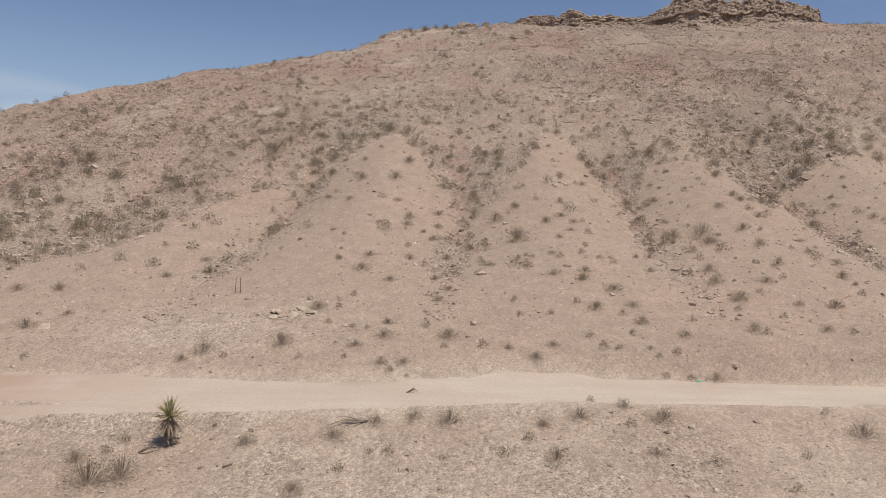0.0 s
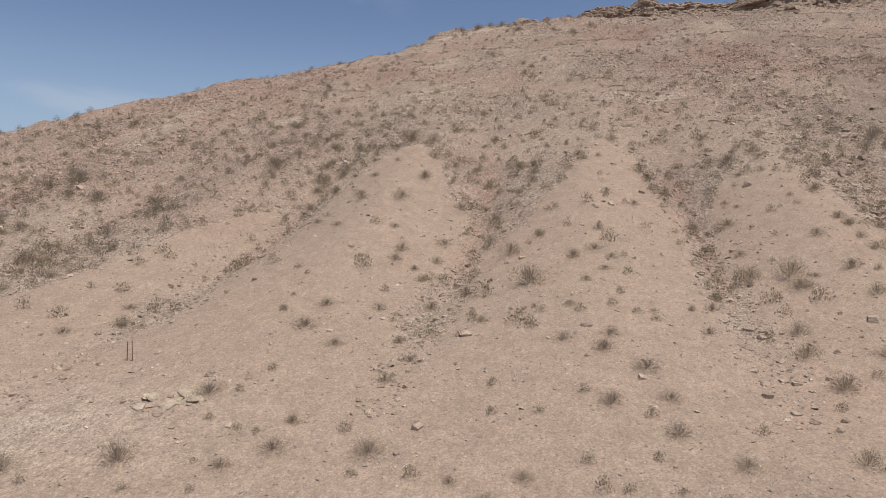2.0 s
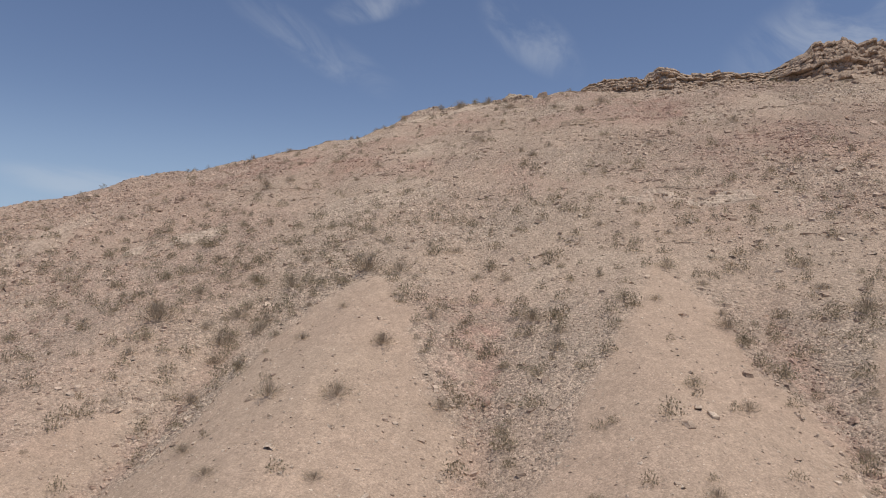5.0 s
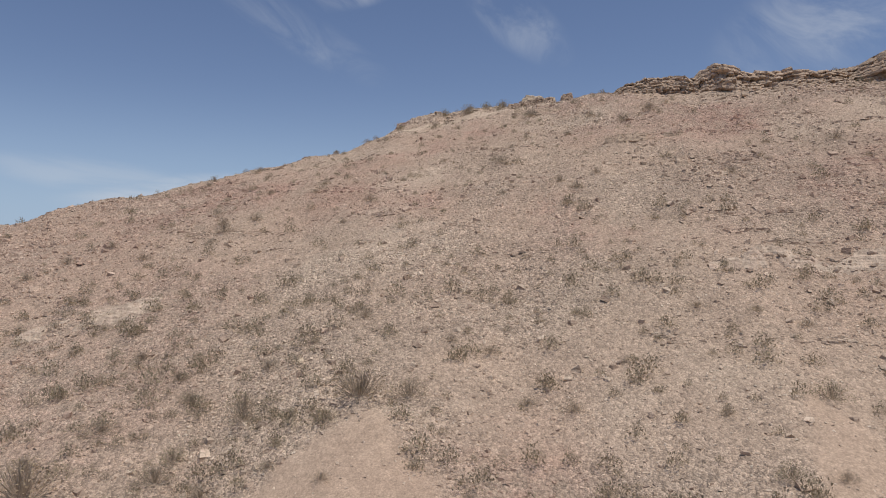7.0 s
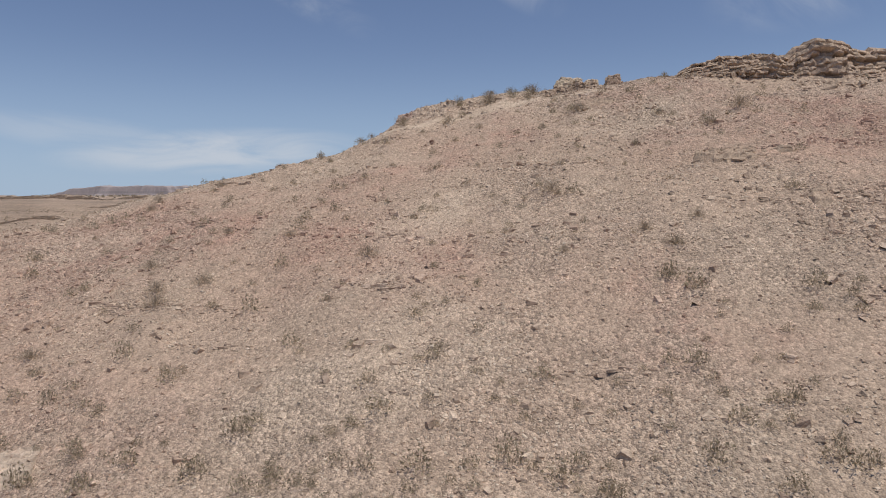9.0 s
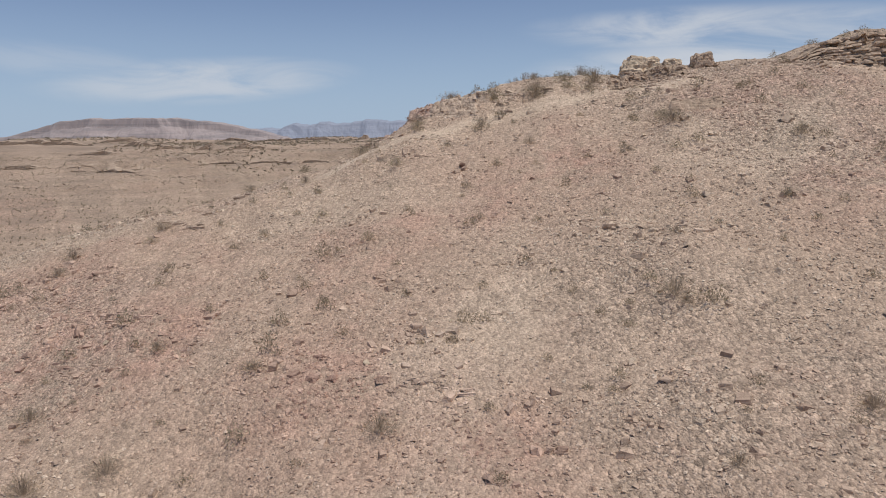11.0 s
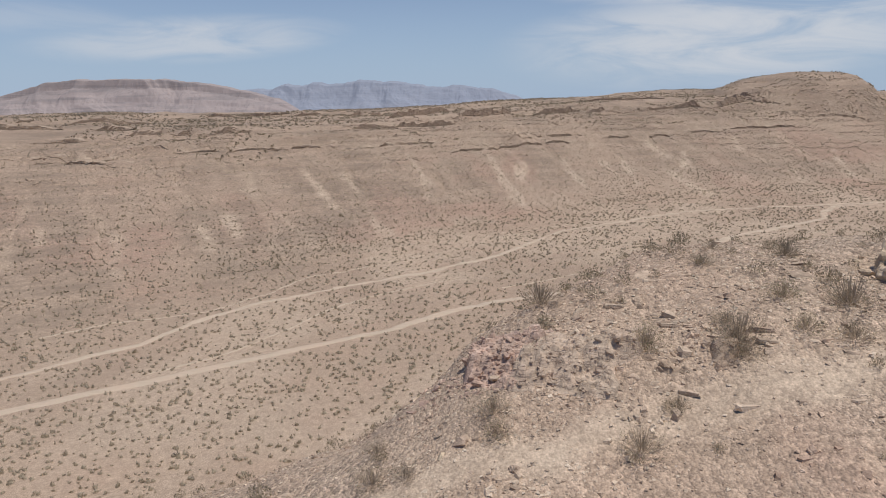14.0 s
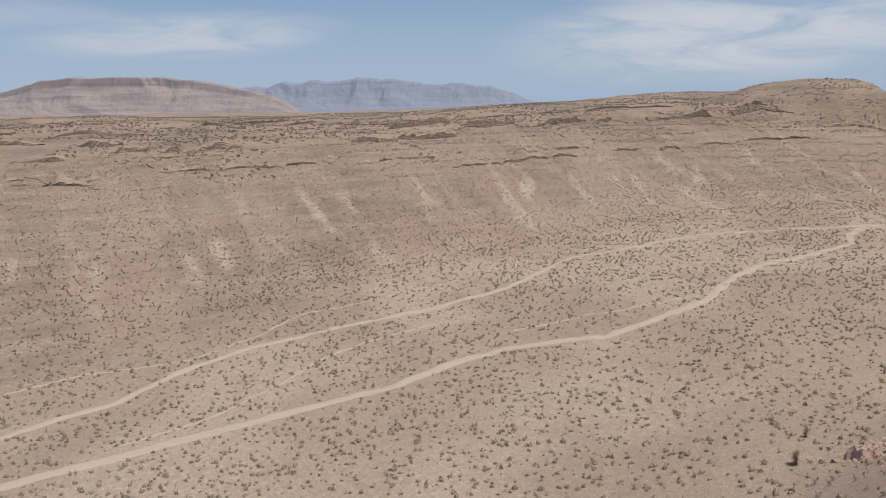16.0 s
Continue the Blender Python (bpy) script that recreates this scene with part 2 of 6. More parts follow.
FAR_ROCK = rock_material("far_caprock", (0.44, 0.345, 0.265), (0.38, 0.295, 0.225), (0.41, 0.30, 0.23))
CAP_ROCK = rock_material("weathered_caprock", (0.47, 0.36, 0.268), (0.38, 0.286, 0.212), (0.43, 0.31, 0.232))
GREY_ROCK = rock_material("grey_bedded_rock", (0.54, 0.43, 0.335), (0.46, 0.355, 0.27), (0.49, 0.36, 0.28))
RED_ROCK = rock_material("red_sandstone", (0.54, 0.395, 0.32), (0.46, 0.325, 0.26), (0.50, 0.385, 0.305))
LEAF = plant_material("grey_green_leaf", (0.29, 0.25, 0.17), (0.37, 0.315, 0.225))
DRY_LEAF = plant_material("dry_straw_leaf", (0.46, 0.365, 0.25), (0.40, 0.32, 0.225))
YUCCA_LEAF = plant_material("yucca_leaf", (0.5, 0.44, 0.24), (0.43, 0.38, 0.21))
GREEN_LEAF = plant_material("olive_leaf", (0.27, 0.25, 0.14), (0.32, 0.285, 0.17))
CACTUS = plant_material("barrel_cactus_spines", (0.28, 0.17, 0.125), (0.33, 0.21, 0.155))
TWIG = plant_material("grey_twig", (0.36, 0.295, 0.225), (0.42, 0.345, 0.265))
FAR_SCRUB = plant_material("far_slope_scrub_leaf", (0.3, 0.25, 0.178), (0.41, 0.342, 0.25), False)
SCRUB = plant_material("distant_scrub_leaf", (0.38, 0.318, 0.233), (0.5, 0.42, 0.32), False)
HILL_LEAF = plant_material("hillside_scrub_leaf", (0.285, 0.237, 0.16), (0.41, 0.345, 0.245), False)


# ---- ground form ----
def hashed(ix, iy, seed):
    """A repeatable number from 0 to 1 for each lattice place."""
    h = (ix.astype(np.int64) * 374761393 + iy.astype(np.int64) * 668265263 + seed * 1442695041) & 0xFFFFFFFF
    h = ((h ^ (h >> 13)) * 1274126177) & 0xFFFFFFFF
    return ((h ^ (h >> 16)) & 0xFFFFFF) / float(0xFFFFFF)


def value_noise(x, y, size, seed):
    """Smooth noise from -1 to 1 with bumps of that size."""
    u, v = x / size, y / size
    i, j = np.floor(u), np.floor(v)
    a, b = u - i, v - j
    a, b = a * a * a * (a * (a * 6 - 15) + 10), b * b * b * (b * (b * 6 - 15) + 10)
    low = hashed(i, j, seed) * (1 - a) + hashed(i + 1, j, seed) * a
    high = hashed(i, j + 1, seed) * (1 - a) + hashed(i + 1, j + 1, seed) * a
    return (low * (1 - b) + high * b) * 2 - 1


def fractal(x, y, size, octaves, seed):
    total, gain = 0, 1.0
    for k in range(octaves):
        c, s = math.cos(k * 1.1), math.sin(k * 1.1)
        total = total + gain * value_noise(c * x - s * y, s * x + c * y, size / 2 ** k, seed + k)
        gain *= 0.5
    return total


def smooth(a, b, v):
    s = np.clip((v - a) / (b - a), 0, 1)
    return s * s * (3 - 2 * s)


def profile(knots, values, v, soft):
    """A line through knots, rounded over the width soft."""
    total = 0
    for k in (-1.0, -0.5, 0.0, 0.5, 1.0):
        total = total + np.interp(v + k * soft, knots, values)
    return total / 5


HILL_Y = (12, 23, 29, 37, 45, 53, 61, 69, 77, 85, 93, 101, 109, 117, 140)
HILL_Z = (-0.1, 1.1, 2.2, 3.7, 5.5, 7.7, 10.2, 13.6, 17.6, 21.9, 26.2, 30.15, 33.8, 37.0, 38.0)
SIDE_Y = (12, 29, 45, 61, 77, 93, 109, 121)
SIDE_TILT = (0.75, 1.08, 1.07, 1.53, 2.17, 3.14, 4.5, 4.6)
SIDE_BOW = (-0.47, -0.53, -0.55, -0.36, -0.25, -0.2, -1.2, -2.4)
SPUR_Y = (27, 33, 40, 46, 53, 60, 67, 73, 79)
SPUR_RISE = (0, 0.15, 0.6, 1.25, 2.1, 2.5, 1.7, 0.7, 0)


def spur_wave(x, y):
    """0 in the gullies, 1 on the crests of the spurs."""
    gully = 1.2 + 0.05 * np.clip(y - 50, -20, 20) + 0.7 * value_noise(x * 0 + 3, y, 9, 5)
    turn = (x - gully) / 13.9
    return 0.55 * np.abs(np.sin(np.pi * turn)) + 0.45 * (1 - np.abs(2 * (turn - np.floor(turn)) - 1))


def brow(x):
    """Where the top of the hill breaks off towards the valley behind."""
    return np.interp(x, (-80, -56, -40, -29, -20, -15, -12, -5, 2, 9, 15, 30, 40, 90), (68, 85, 100.5, 108, 109.8, 111.5, 115, 120.6, 120.5, 117.8, 121.5, 133, 142, 165))


def rim(x):
    """The middle of the slope on the far side of the valley."""
    return profile((-600, -300, -112, -60, 18, 67, 137, 300, 700), (60, 165, 276, 329, 383, 404, 418, 455, 530), x, 25)


FAR_D = (-90, -58, -30, 0, 30, 45, 60, 75, 110, 300, 900, 4000)
FAR_Z = (0, 0.6, 4.5, 13, 23, 27.5, 32, 35.5, 37.5, 38.5, 37, 5)


def chute_line(x, y, d):
    """Near 0 along the narrow runnels that drain the far slope."""
    lean = (rim(x + 6) - rim(x - 6)) / 12
    return np.abs(fractal(x + d * lean / (1 + lean * lean) + 2.0 * value_noise(x, y, 12, 3), d * 0.07, 14, 2, 144))


def far_side(x, y):
    d = y - rim(x)
    d = d + 5 * fractal(x, y, 60, 3, 40) * smooth(-60, 0, d)
    chute = np.abs(fractal(x + 0.4 * d, y * 0.12, 15, 2, 44))
    groove = smooth(0.2, 0.03, chute_line(x, y, d))
    z = profile(FAR_D, FAR_Z, d, 9) - (0.9 * chute + 0.8 * groove) * smooth(-35, 5, d) * (1 - smooth(35, 60, d))
    z = z + smooth(30, 200, d) * 3.0 * fractal(x, y, 120, 4, 47)
    block = smooth(112, 150, x + 8 * fractal(x, y, 30, 2, 52)) * (1 - smooth(186, 204, x)) * smooth(462, 484, y) * (1 - smooth(540, 600, y))
    z = z + (7.5 + 6.5 * smooth(120, 172, x)) * block + 6.5 * smooth(190, 300, x) * smooth(440, 480, y) * (1 - smooth(560, 640, y))
    z = z + 11 * np.exp(-((x - 225) / 110) ** 2 - ((y - 900) / 110) ** 2)
    for level, rise, seed in ((24.5, 1.6, 60), (28.5, 1.4, 61), (31.5, 3.6, 62), (35.5, 3.6, 63), (39.5, 3.0, 64), (46, 3.5, 65), (52, 4, 66), (57.5, 4, 67)):
        s = np.clip((z - level + 0.8 * value_noise(x, y, 40, seed)) / 2.6, -1, 1)
        z = z + rise * (0.5 + 0.5 * np.clip(1.6 * fractal(x, y, 34, 3, seed + 10), -1, 1)) * 0.55 * (np.tanh(7 * s) - s) * (np.abs(s) < 1)
    return z


def height(x, y, fine=True):
    side = 2 * np.tanh(x / 60)
    hill = profile(HILL_Y, HILL_Z, y, 5) + profile(SIDE_Y, SIDE_TILT, y, 8) * side + profile(SIDE_Y, SIDE_BOW, y, 8) * side ** 2
    wave = spur_wave(x, y)
    amount = profile(SPUR_Y, SPUR_RISE, y, 4) * (1 - 0.5 * smooth(-14, -24, x))
    hill = hill + amount * (wave - 0.58)
    hill = hill + 0.55 * smooth(-12.4, -11.0, x) * smooth(110.6, 113.4, y) * (1 - smooth(-4, 2, x))
    past = (y - brow(x)) * 0.74
    hill = hill - 0.86 * np.where(past > 25, past, np.logaddexp(0, np.minimum(past, 40) / 1.3) * 1.3)
    floor = 0.3 + 5 * np.tanh(x / 80) + 0.01 * np.clip(y - 250, -100, 250) * smooth(150, 250, y) + 0.5 * fractal(x, y, 40, 3, 30) + 4.6 * np.exp(-((x - 28) / 24) ** 2 - ((y - 186) / 26) ** 2)
    valley = floor + far_side(x, y)
    valley = np.where(y < 150, floor - 2, valley)
    k = 2.0
    big = np.maximum(hill, valley)
    z = big + k * np.log1p(np.exp(-np.abs(hill - valley) / k)) * smooth(130, 160, y)
    z = np.where(y < 100, hill, z)
    rough = smooth(60, 78, y + 3 * fractal(x, y, 14, 2, 3)) * (1 - smooth(140, 180, y))
    z = z + rough * 0.35 * fractal(x, y, 9, 2, 11)
    for k in range(9):
        level = 18.6 + 2.05 * k + 0.8 * math.sin(2.3 * k)
        s = np.clip((z - level + 0.5 * value_noise(x, y, 16, 160 + k)) / 0.75, -1, 1)
        some = np.clip(1.8 * fractal(x, y, 11, 3, 170 + k) + 0.1, 0, 1)
        z = z + rough * 0.07 * some * (np.tanh(7 * s) - s) * (np.abs(s) < 1)
    bed = 1 - smooth(1.5, 2.8, np.abs(y - road_line(x)))
    z = z * (1 - bed) + bed * road_level(x)
    z = z + 0.55 * smooth(9, 14, x) * smooth(1.9, 2.3, y - road_line(x)) * (1 - smooth(3.0, 9.0, y - road_line(x))) * (1 + 0.5 * fractal(x, y, 3, 2, 33))
    if fine:
        z = z + (0.05 + 0.16 * rough + 0.25 * smooth(180, 330, y)) * (1 - bed) * fractal(x, y, 2.6, 3, 21)
    return z


def road_line(x):
    return 25.6 + 0.055 * x + 0.35 * np.sin(x / 3.7)


def road_level(x):
    return 1.45 + 0.02 * x


# ---- meshes ----
def mesh_of(name, verts, faces, material, flat=True):
    """A mesh from arrays: verts n x 3, faces m x 3 or m x 4."""
    verts, faces = np.asarray(verts, np.float32), np.asarray(faces, np.int32)
    me = bpy.data.meshes.new(name)
    me.vertices.add(len(verts))
    me.vertices.foreach_set("co", verts.ravel())
    k = faces.shape[1]
    me.loops.add(faces.size)
    me.loops.foreach_set("vertex_index", faces.ravel())
    me.polygons.add(len(faces))
    me.polygons.foreach_set("loop_start", np.arange(0, faces.size, k, dtype=np.int32))
    me.polygons.foreach_set("use_smooth", np.full(len(faces), not flat))
    me.materials.append(material)
    me.update(calc_edges=True)
    return me


def steps(*spans):
    """Places along a line: (from, to, step) in turn."""
    return np.unique(np.concatenate([np.linspace(a, b, max(2, int(round((b - a) / s)) + 1)) for a, b, s in spans]).round(4))


# ---- the ground: one sheet to the horizon ----
BARE_X = (-28, -20.3, -18.2, -16.7, -14.1, -11.7, -9.7, -8.3, -5.1, -2.6, 0.8, 2.6, 6.8, 9.6, 11.4, 12.7, 14.2, 15.6, 18.7, 22.4, 24.2, 25.5, 29.9, 36, 45)
BARE_Y = (41, 45.6, 50.2, 56.1, 60.7, 55.2, 64.2, 69.4, 71.2, 68, 58.3, 52.5, 61.9, 68.1, 71.8, 67, 60.9, 55.6, 62.8, 66.5, 64, 54, 59.3, 63.5, 72)
TRAIL_X, TRAIL_Y = (-16, -11.5, -9, -7.2, -3, -1.4, 0.1, 2.4, 6), (109, 110.6, 110.6, 111.6, 112, 111.9, 112.7, 111.6, 112)


# scree chutes of the far slope: head x, y, foot x, y, half width
CHUTES = ((-80, 343, -62, 322, 2.6), (-66, 350, -57, 336, 1.8), (-52, 326, -42, 303, 2.4), (-45, 377, -33, 349, 2.0), (-13, 390, 3, 335, 2.6), (2, 384, 1, 366, 3.2), (18, 397, 28, 359, 1.6),
          (34, 415, 42, 372, 1.5), (46, 406, 48, 367, 1.4), (60, 425, 69, 405, 1.7), (76, 415, 71, 388, 2.6), (104, 434, 102, 416, 1.8), (124, 436, 120, 422, 1.4), (116, 396, 114, 379, 2.4),
          (149, 443, 144, 418, 1.8), (144, 424, 139, 392, 1.5), (-96, 291, -88, 275, 1.8), (-92, 301, -83, 285, 1.8), (-114, 276, -107, 262, 1.8), (-132, 270, -123, 255, 1.6), (62, 390, 72, 356, 2.6))


def scree_chutes(x, y):
    """1 along the pale runs of loose scree on the far slope."""
    total = np.zeros(np.shape(x))
    wander = 1.3 * fractal(x, y, 9, 3, 210)
    for x0, y0, x1, y1, half in CHUTES:
        dx, dy = x1 - x0, y1 - y0
        u = ((x - x0) * dx + (y - y0) * dy) / (dx * dx + dy * dy)
        off = np.abs((x - x0) * dy - (y - y0) * dx) / math.hypot(dx, dy) + wander
        total = np.maximum(total, smooth(1.0, 0.45, off / (half * (0.7 + 0.6 * np.clip(u, 0, 1)))) * smooth(-0.08, 0.1, u) * smooth(1.12, 0.85, u))
    return total


def soil_kinds(x, y, z):
    """How far the ground is rubble, red, pale, darkened by desert varnish."""
    wave = spur_wave(x, y)
    patch = fractal(x, y, 14, 3, 3)
    above = y - np.interp(x + 0.5 * fractal(x, y, 3.5, 2, 9), BARE_X, BARE_Y) + 1.0 * fractal(x, y, 5, 3, 8)
    slope = np.maximum(smooth(-0.45, 0.35, above), 0.9 * smooth(0.24, 0.1, wave + 0.12 * fractal(x, y, 4, 3, 8)) * (1 - smooth(56, 60, y)))
    upper = smooth(64, 74, y + 4 * patch)
    on_hill = 1 - smooth(150, 185, y)
    left = smooth(-15, -26, x + 4 * patch) * smooth(50, 64, y)
    rubble = np.clip(np.maximum(slope * smooth(36, 44, y), left * 0.5), 0, 1) * on_hill
    rubble = rubble * (0.55 + 0.45 * smooth(-0.45, 0.2, fractal(x, y, 8, 3, 200)))
    near_bank = (1 - smooth(23.2, 24.6, y + 0.6 * patch)) * (0.12 + 0.5 * smooth(-0.1, 0.7, fractal(x, y, 4, 3, 71)))
    rubble = np.maximum(rubble, near_bank)
    d = y - rim(x)
    far = smooth(150, 185, y)
    rubble = np.maximum(rubble, far * np.clip(0.5 + 0.3 * smooth(-45, -20, d), 0, 1))
    red = smooth(-0.1, 0.6, fractal(x, y, 22, 3, 77)) * (0.42 * on_hill * (1 - smooth(106, 116, y)) + 0.75 * far * smooth(-70, -35, d) * (1 - smooth(25, 40, d)))
    red = np.clip(red + far * smooth(-40, -15, d) * 0.12 * smooth(-60, -130, x), 0, 1) + 0.6 * upper * on_hill * smooth(0.0, 0.6, fractal(x, y, 9, 3, 79)) * smooth(84, 100, y) * (1 - smooth(108, 114, y)) * smooth(-34, -24, x)
    bend = d + 5 * fractal(x, y, 60, 3, 40) * smooth(-60, 0, d)
    chute = chute_line(x, y, bend)
    pale = far * 0.4 * smooth(0.13, 0.05, chute) * smooth(-0.3, 0.3, fractal(x, y * 0.6, 26, 3, 88) + 0.35) * smooth(-48, -28, d) * (1 - smooth(38, 55, d))
    pale = pale + 0.95 * far * scree_chutes(x, y) * (0.75 + 0.25 * fractal(x, y, 5, 2, 211))
    pale = pale + far * 0.55 * (1 - smooth(-60, -25, d)) * smooth(0.0, 0.8, fractal(x, y, 30, 3, 80))
    scree = smooth(0.2, 0.9, fractal(x, y, 7, 4, 90)) * upper * on_hill * (0.5 - 0.25 * smooth(98, 108, y))
    dusty = (1 - smooth(1.6, 2.9, np.abs(y - road_line(x)) + 0.5 * patch)) * 0.8 + 0.5 * smooth(-7, -12, x + patch) * (1 - smooth(1.5, 4.2, np.abs(y - road_line(x) + 0.6)))
    red = red + 0.5 * smooth(0.2, 0.02, wave) * smooth(44, 52, y) * (1 - smooth(64, 72, y))
    for cx, cy, rx, ry in ((0.8, 66, 3, 5), (15.4, 63, 2.4, 5), (9, 84, 6, 2), (24, 88, 9, 4), (20, 78, 7, 2.5), (2, 88, 3, 4), (-6, 104, 4.5, 3.5), (-1.5, 105, 3, 3), (-11, 92, 4, 4), (-6, 90, 3.5, 4), (-17, 95, 3.5, 4)):
        red = red + 0.75 * np.exp(-((x - cx) / rx) ** 2 - ((y - cy) / ry) ** 2) * (0.7 + 0.5 * fractal(x, y, 3, 3, 82))
    fan = np.exp(-((x + 11.5) / 5.5) ** 2 - ((y - 31.5) / 3.2) ** 2)
    rubble = np.maximum(rubble, 0.55 * fan)
    red = red + 0.45 * fan
    red = np.clip(red + 0.8 * np.exp(-((x + 17) / 4) ** 2 - ((y - 24.5) / 2.2) ** 2), 0, 1)
    pale = np.clip(pale + scree + 0.8 * fan + dusty + 0.45 * (1 - smooth(22.5, 24.5, y)) * smooth(-0.3, 0.6, fractal(x, y, 4, 3, 73)), 0, 1)
    trail = np.abs(y - np.interp(x, TRAIL_X, TRAIL_Y) + 0.3 * value_noise(x, y, 3, 91))
    walked = (1 - smooth(0.25, 0.75, trail)) * smooth(-17, -15, x) * (1 - smooth(4, 6, x))
    rubble, pale = rubble * (1 - 0.8 * walked), np.clip(pale + 0.85 * walked, 0, 1)
    varnish = far * np.clip(0.38 + 0.5 * smooth(-35, 5, d + 14 * fractal(x, y, 45, 3, 150)) + 0.9 * smooth(-20, -130, x) * smooth(-80, -45, d), 0, 1)
    varnish = np.maximum(varnish, far * smooth(32, 58, d + 6 * fractal(x, y, 30, 3, 156))) * (0.55 + 0.45 * smooth(-0.4, 0.4, fractal(x + 0.4 * d, y * 0.3, 16, 3, 152)))
    varnish = varnish + 0.3 * rubble * on_hill * (1 - 0.75 * smooth(90, 104, y)) * smooth(30, 40, y) * smooth(-0.5, 0.4, fractal(x, y, 1.9, 2, 153))
    varnish = varnish + 0.5 * smooth(8, 30, x) * upper * on_hill * smooth(-0.6, 0.3, fractal(x, y, 5, 3, 155))
    return rubble, red, pale, np.clip(varnish, 0, 1) * (1 - 0.9 * pale)


gx = steps((-4800, -1000, 300), (-1000, -420, 30), (-420, -150, 5), (-150, -62, 1.4), (-62, -44, 0.7), (-44, 42, 0.5), (42, 58, 0.7), (58, 150, 1.4), (150, 420, 5), (420, 1000, 30), (1000, 4800, 300))
gy = steps((-1500, -100, 200), (-100, 8, 9), (8, 18, 1.0), (18, 28, 0.45), (28, 122, 0.48), (122, 140, 0.7), (140, 230, 1.5), (230, 500, 1.9), (500, 760, 4), (760, 1400, 20), (1400, 4900, 180))
GX, GY = np.meshgrid(gx, gy)
px, py = GX.ravel(), GY.ravel()
pz = height(px, py)
nx, ny = len(gx), len(gy)
corner = (np.arange(ny - 1)[:, None] * nx + np.arange(nx - 1)[None, :]).ravel()
ground_mesh = mesh_of("ground", np.stack([px, py, pz], 1), np.stack([corner, corner + 1, corner + nx + 1, corner + nx], 1), SOIL, False)
kinds = np.stack([*soil_kinds(px, py, pz)], 1).astype(np.float32)
layer = ground_mesh.color_attributes.new("soil", "FLOAT_COLOR", "POINT")
layer.data.foreach_set("color", kinds.ravel())
ground = tagged(new("ground", ground_mesh), "stony tan and pink desert ground rising to a hill", "ground", kind="structure")


def lie(x, y):
    """The height of the ground sheet itself."""
    i, j = np.clip(np.searchsorted(gx, x) - 1, 0, nx - 2), np.clip(np.searchsorted(gy, y) - 1, 0, ny - 2)
    a, b = (x - gx[i]) / (gx[i + 1] - gx[i]), (y - gy[j]) / (gy[j + 1] - gy[j])
    grid = pz.reshape(ny, nx)
    return (grid[j, i] * (1 - a) + grid[j, i + 1] * a) * (1 - b) + (grid[j + 1, i] * (1 - a) + grid[j + 1, i + 1] * a) * b


# ---- roads ----
def ribbon(name, xs, ys, half, lift, material, label, spread=None):
    """A worn dirt track laid on the ground along a line of places."""
    t = np.linspace(0, len(xs) - 1, len(xs) * 24)
    cx, cy = np.interp(t, np.arange(len(xs)), xs), np.interp(t, np.arange(len(ys)), ys)
    for _ in range(6):
        cx[1:-1], cy[1:-1] = (cx[:-2] + 2 * cx[1:-1] + cx[2:]) / 4, (cy[:-2] + 2 * cy[1:-1] + cy[2:]) / 4
    dx, dy = np.gradient(cx), np.gradient(cy)
    ln = np.hypot(dx, dy)
    dx, dy = dx / ln, dy / ln
    if spread:
        half = half * np.interp(cx, *spread)
    across = np.array((-1.0, -0.8, -0.45, -0.15, 0.15, 0.45, 0.8, 1.0))
    rows = []
    for k, a in enumerate(across):
        wob = half * (1 + 0.2 * fractal(cx, cy + 50 * (a > 0), 4, 4, 17)) if abs(a) == 1 else half
        x, y = cx - dy * a * wob, cy + dx * a * wob
        drop = -0.06 if abs(a) == 1 else (lift * (0.6 if abs(a) in (0.45,) else 1.0))
        rows.append(np.stack([x, y, height(x, y) + drop], 1))
    v = np.stack(rows, 1).reshape(-1, 3)
    m, k = len(cx), len(across)
    c = (np.arange(m - 1)[:, None] * k + np.arange(k - 1)[None, :]).ravel()
    return tagged(new(name, mesh_of(name, v, np.stack([c, c + k, c + k + 1, c + 1], 1), material, False)), label, "dirt road", kind="structure")


def dust_material(name, pale, worn):
    n = Nodes(name)
    ruts = n.noise(0.8, 4, 0.6, stretch=(0.25, 2.5, 1.0))
    colour = n.mix(n.span(ruts, 0.3, 0.7), pale, worn)
    colour = n.mix(n.span(n.noise(0.25, 4), 0.45, 0.65, 0, 0.6), colour, (0.53, 0.40, 0.305))
    colour = n.mix(1.0, colour, n.grey(n.span(n.noise(11, 4, 0.7), 0.3, 0.7, 0.88, 1.1)), "MULTIPLY")
    axes = n.tree.nodes.new("ShaderNodeSeparateXYZ")
    n.tree.links.new(n.where, axes.inputs[0])
    reddish = n.math("MULTIPLY", n.span(axes.outputs[0], -10.0, -17.0), n.math("MULTIPLY", n.span(axes.outputs[1], 60.0, 50.0), n.span(n.noise(0.5, 4), 0.3, 0.55, 0.3, 1.0)))
    colour = n.mix(reddish, colour, (0.46, 0.32, 0.235))
    return n.done(colour, 0.97, n.bump(n.noise(9, 4, 0.7), 0.3, 0.04))


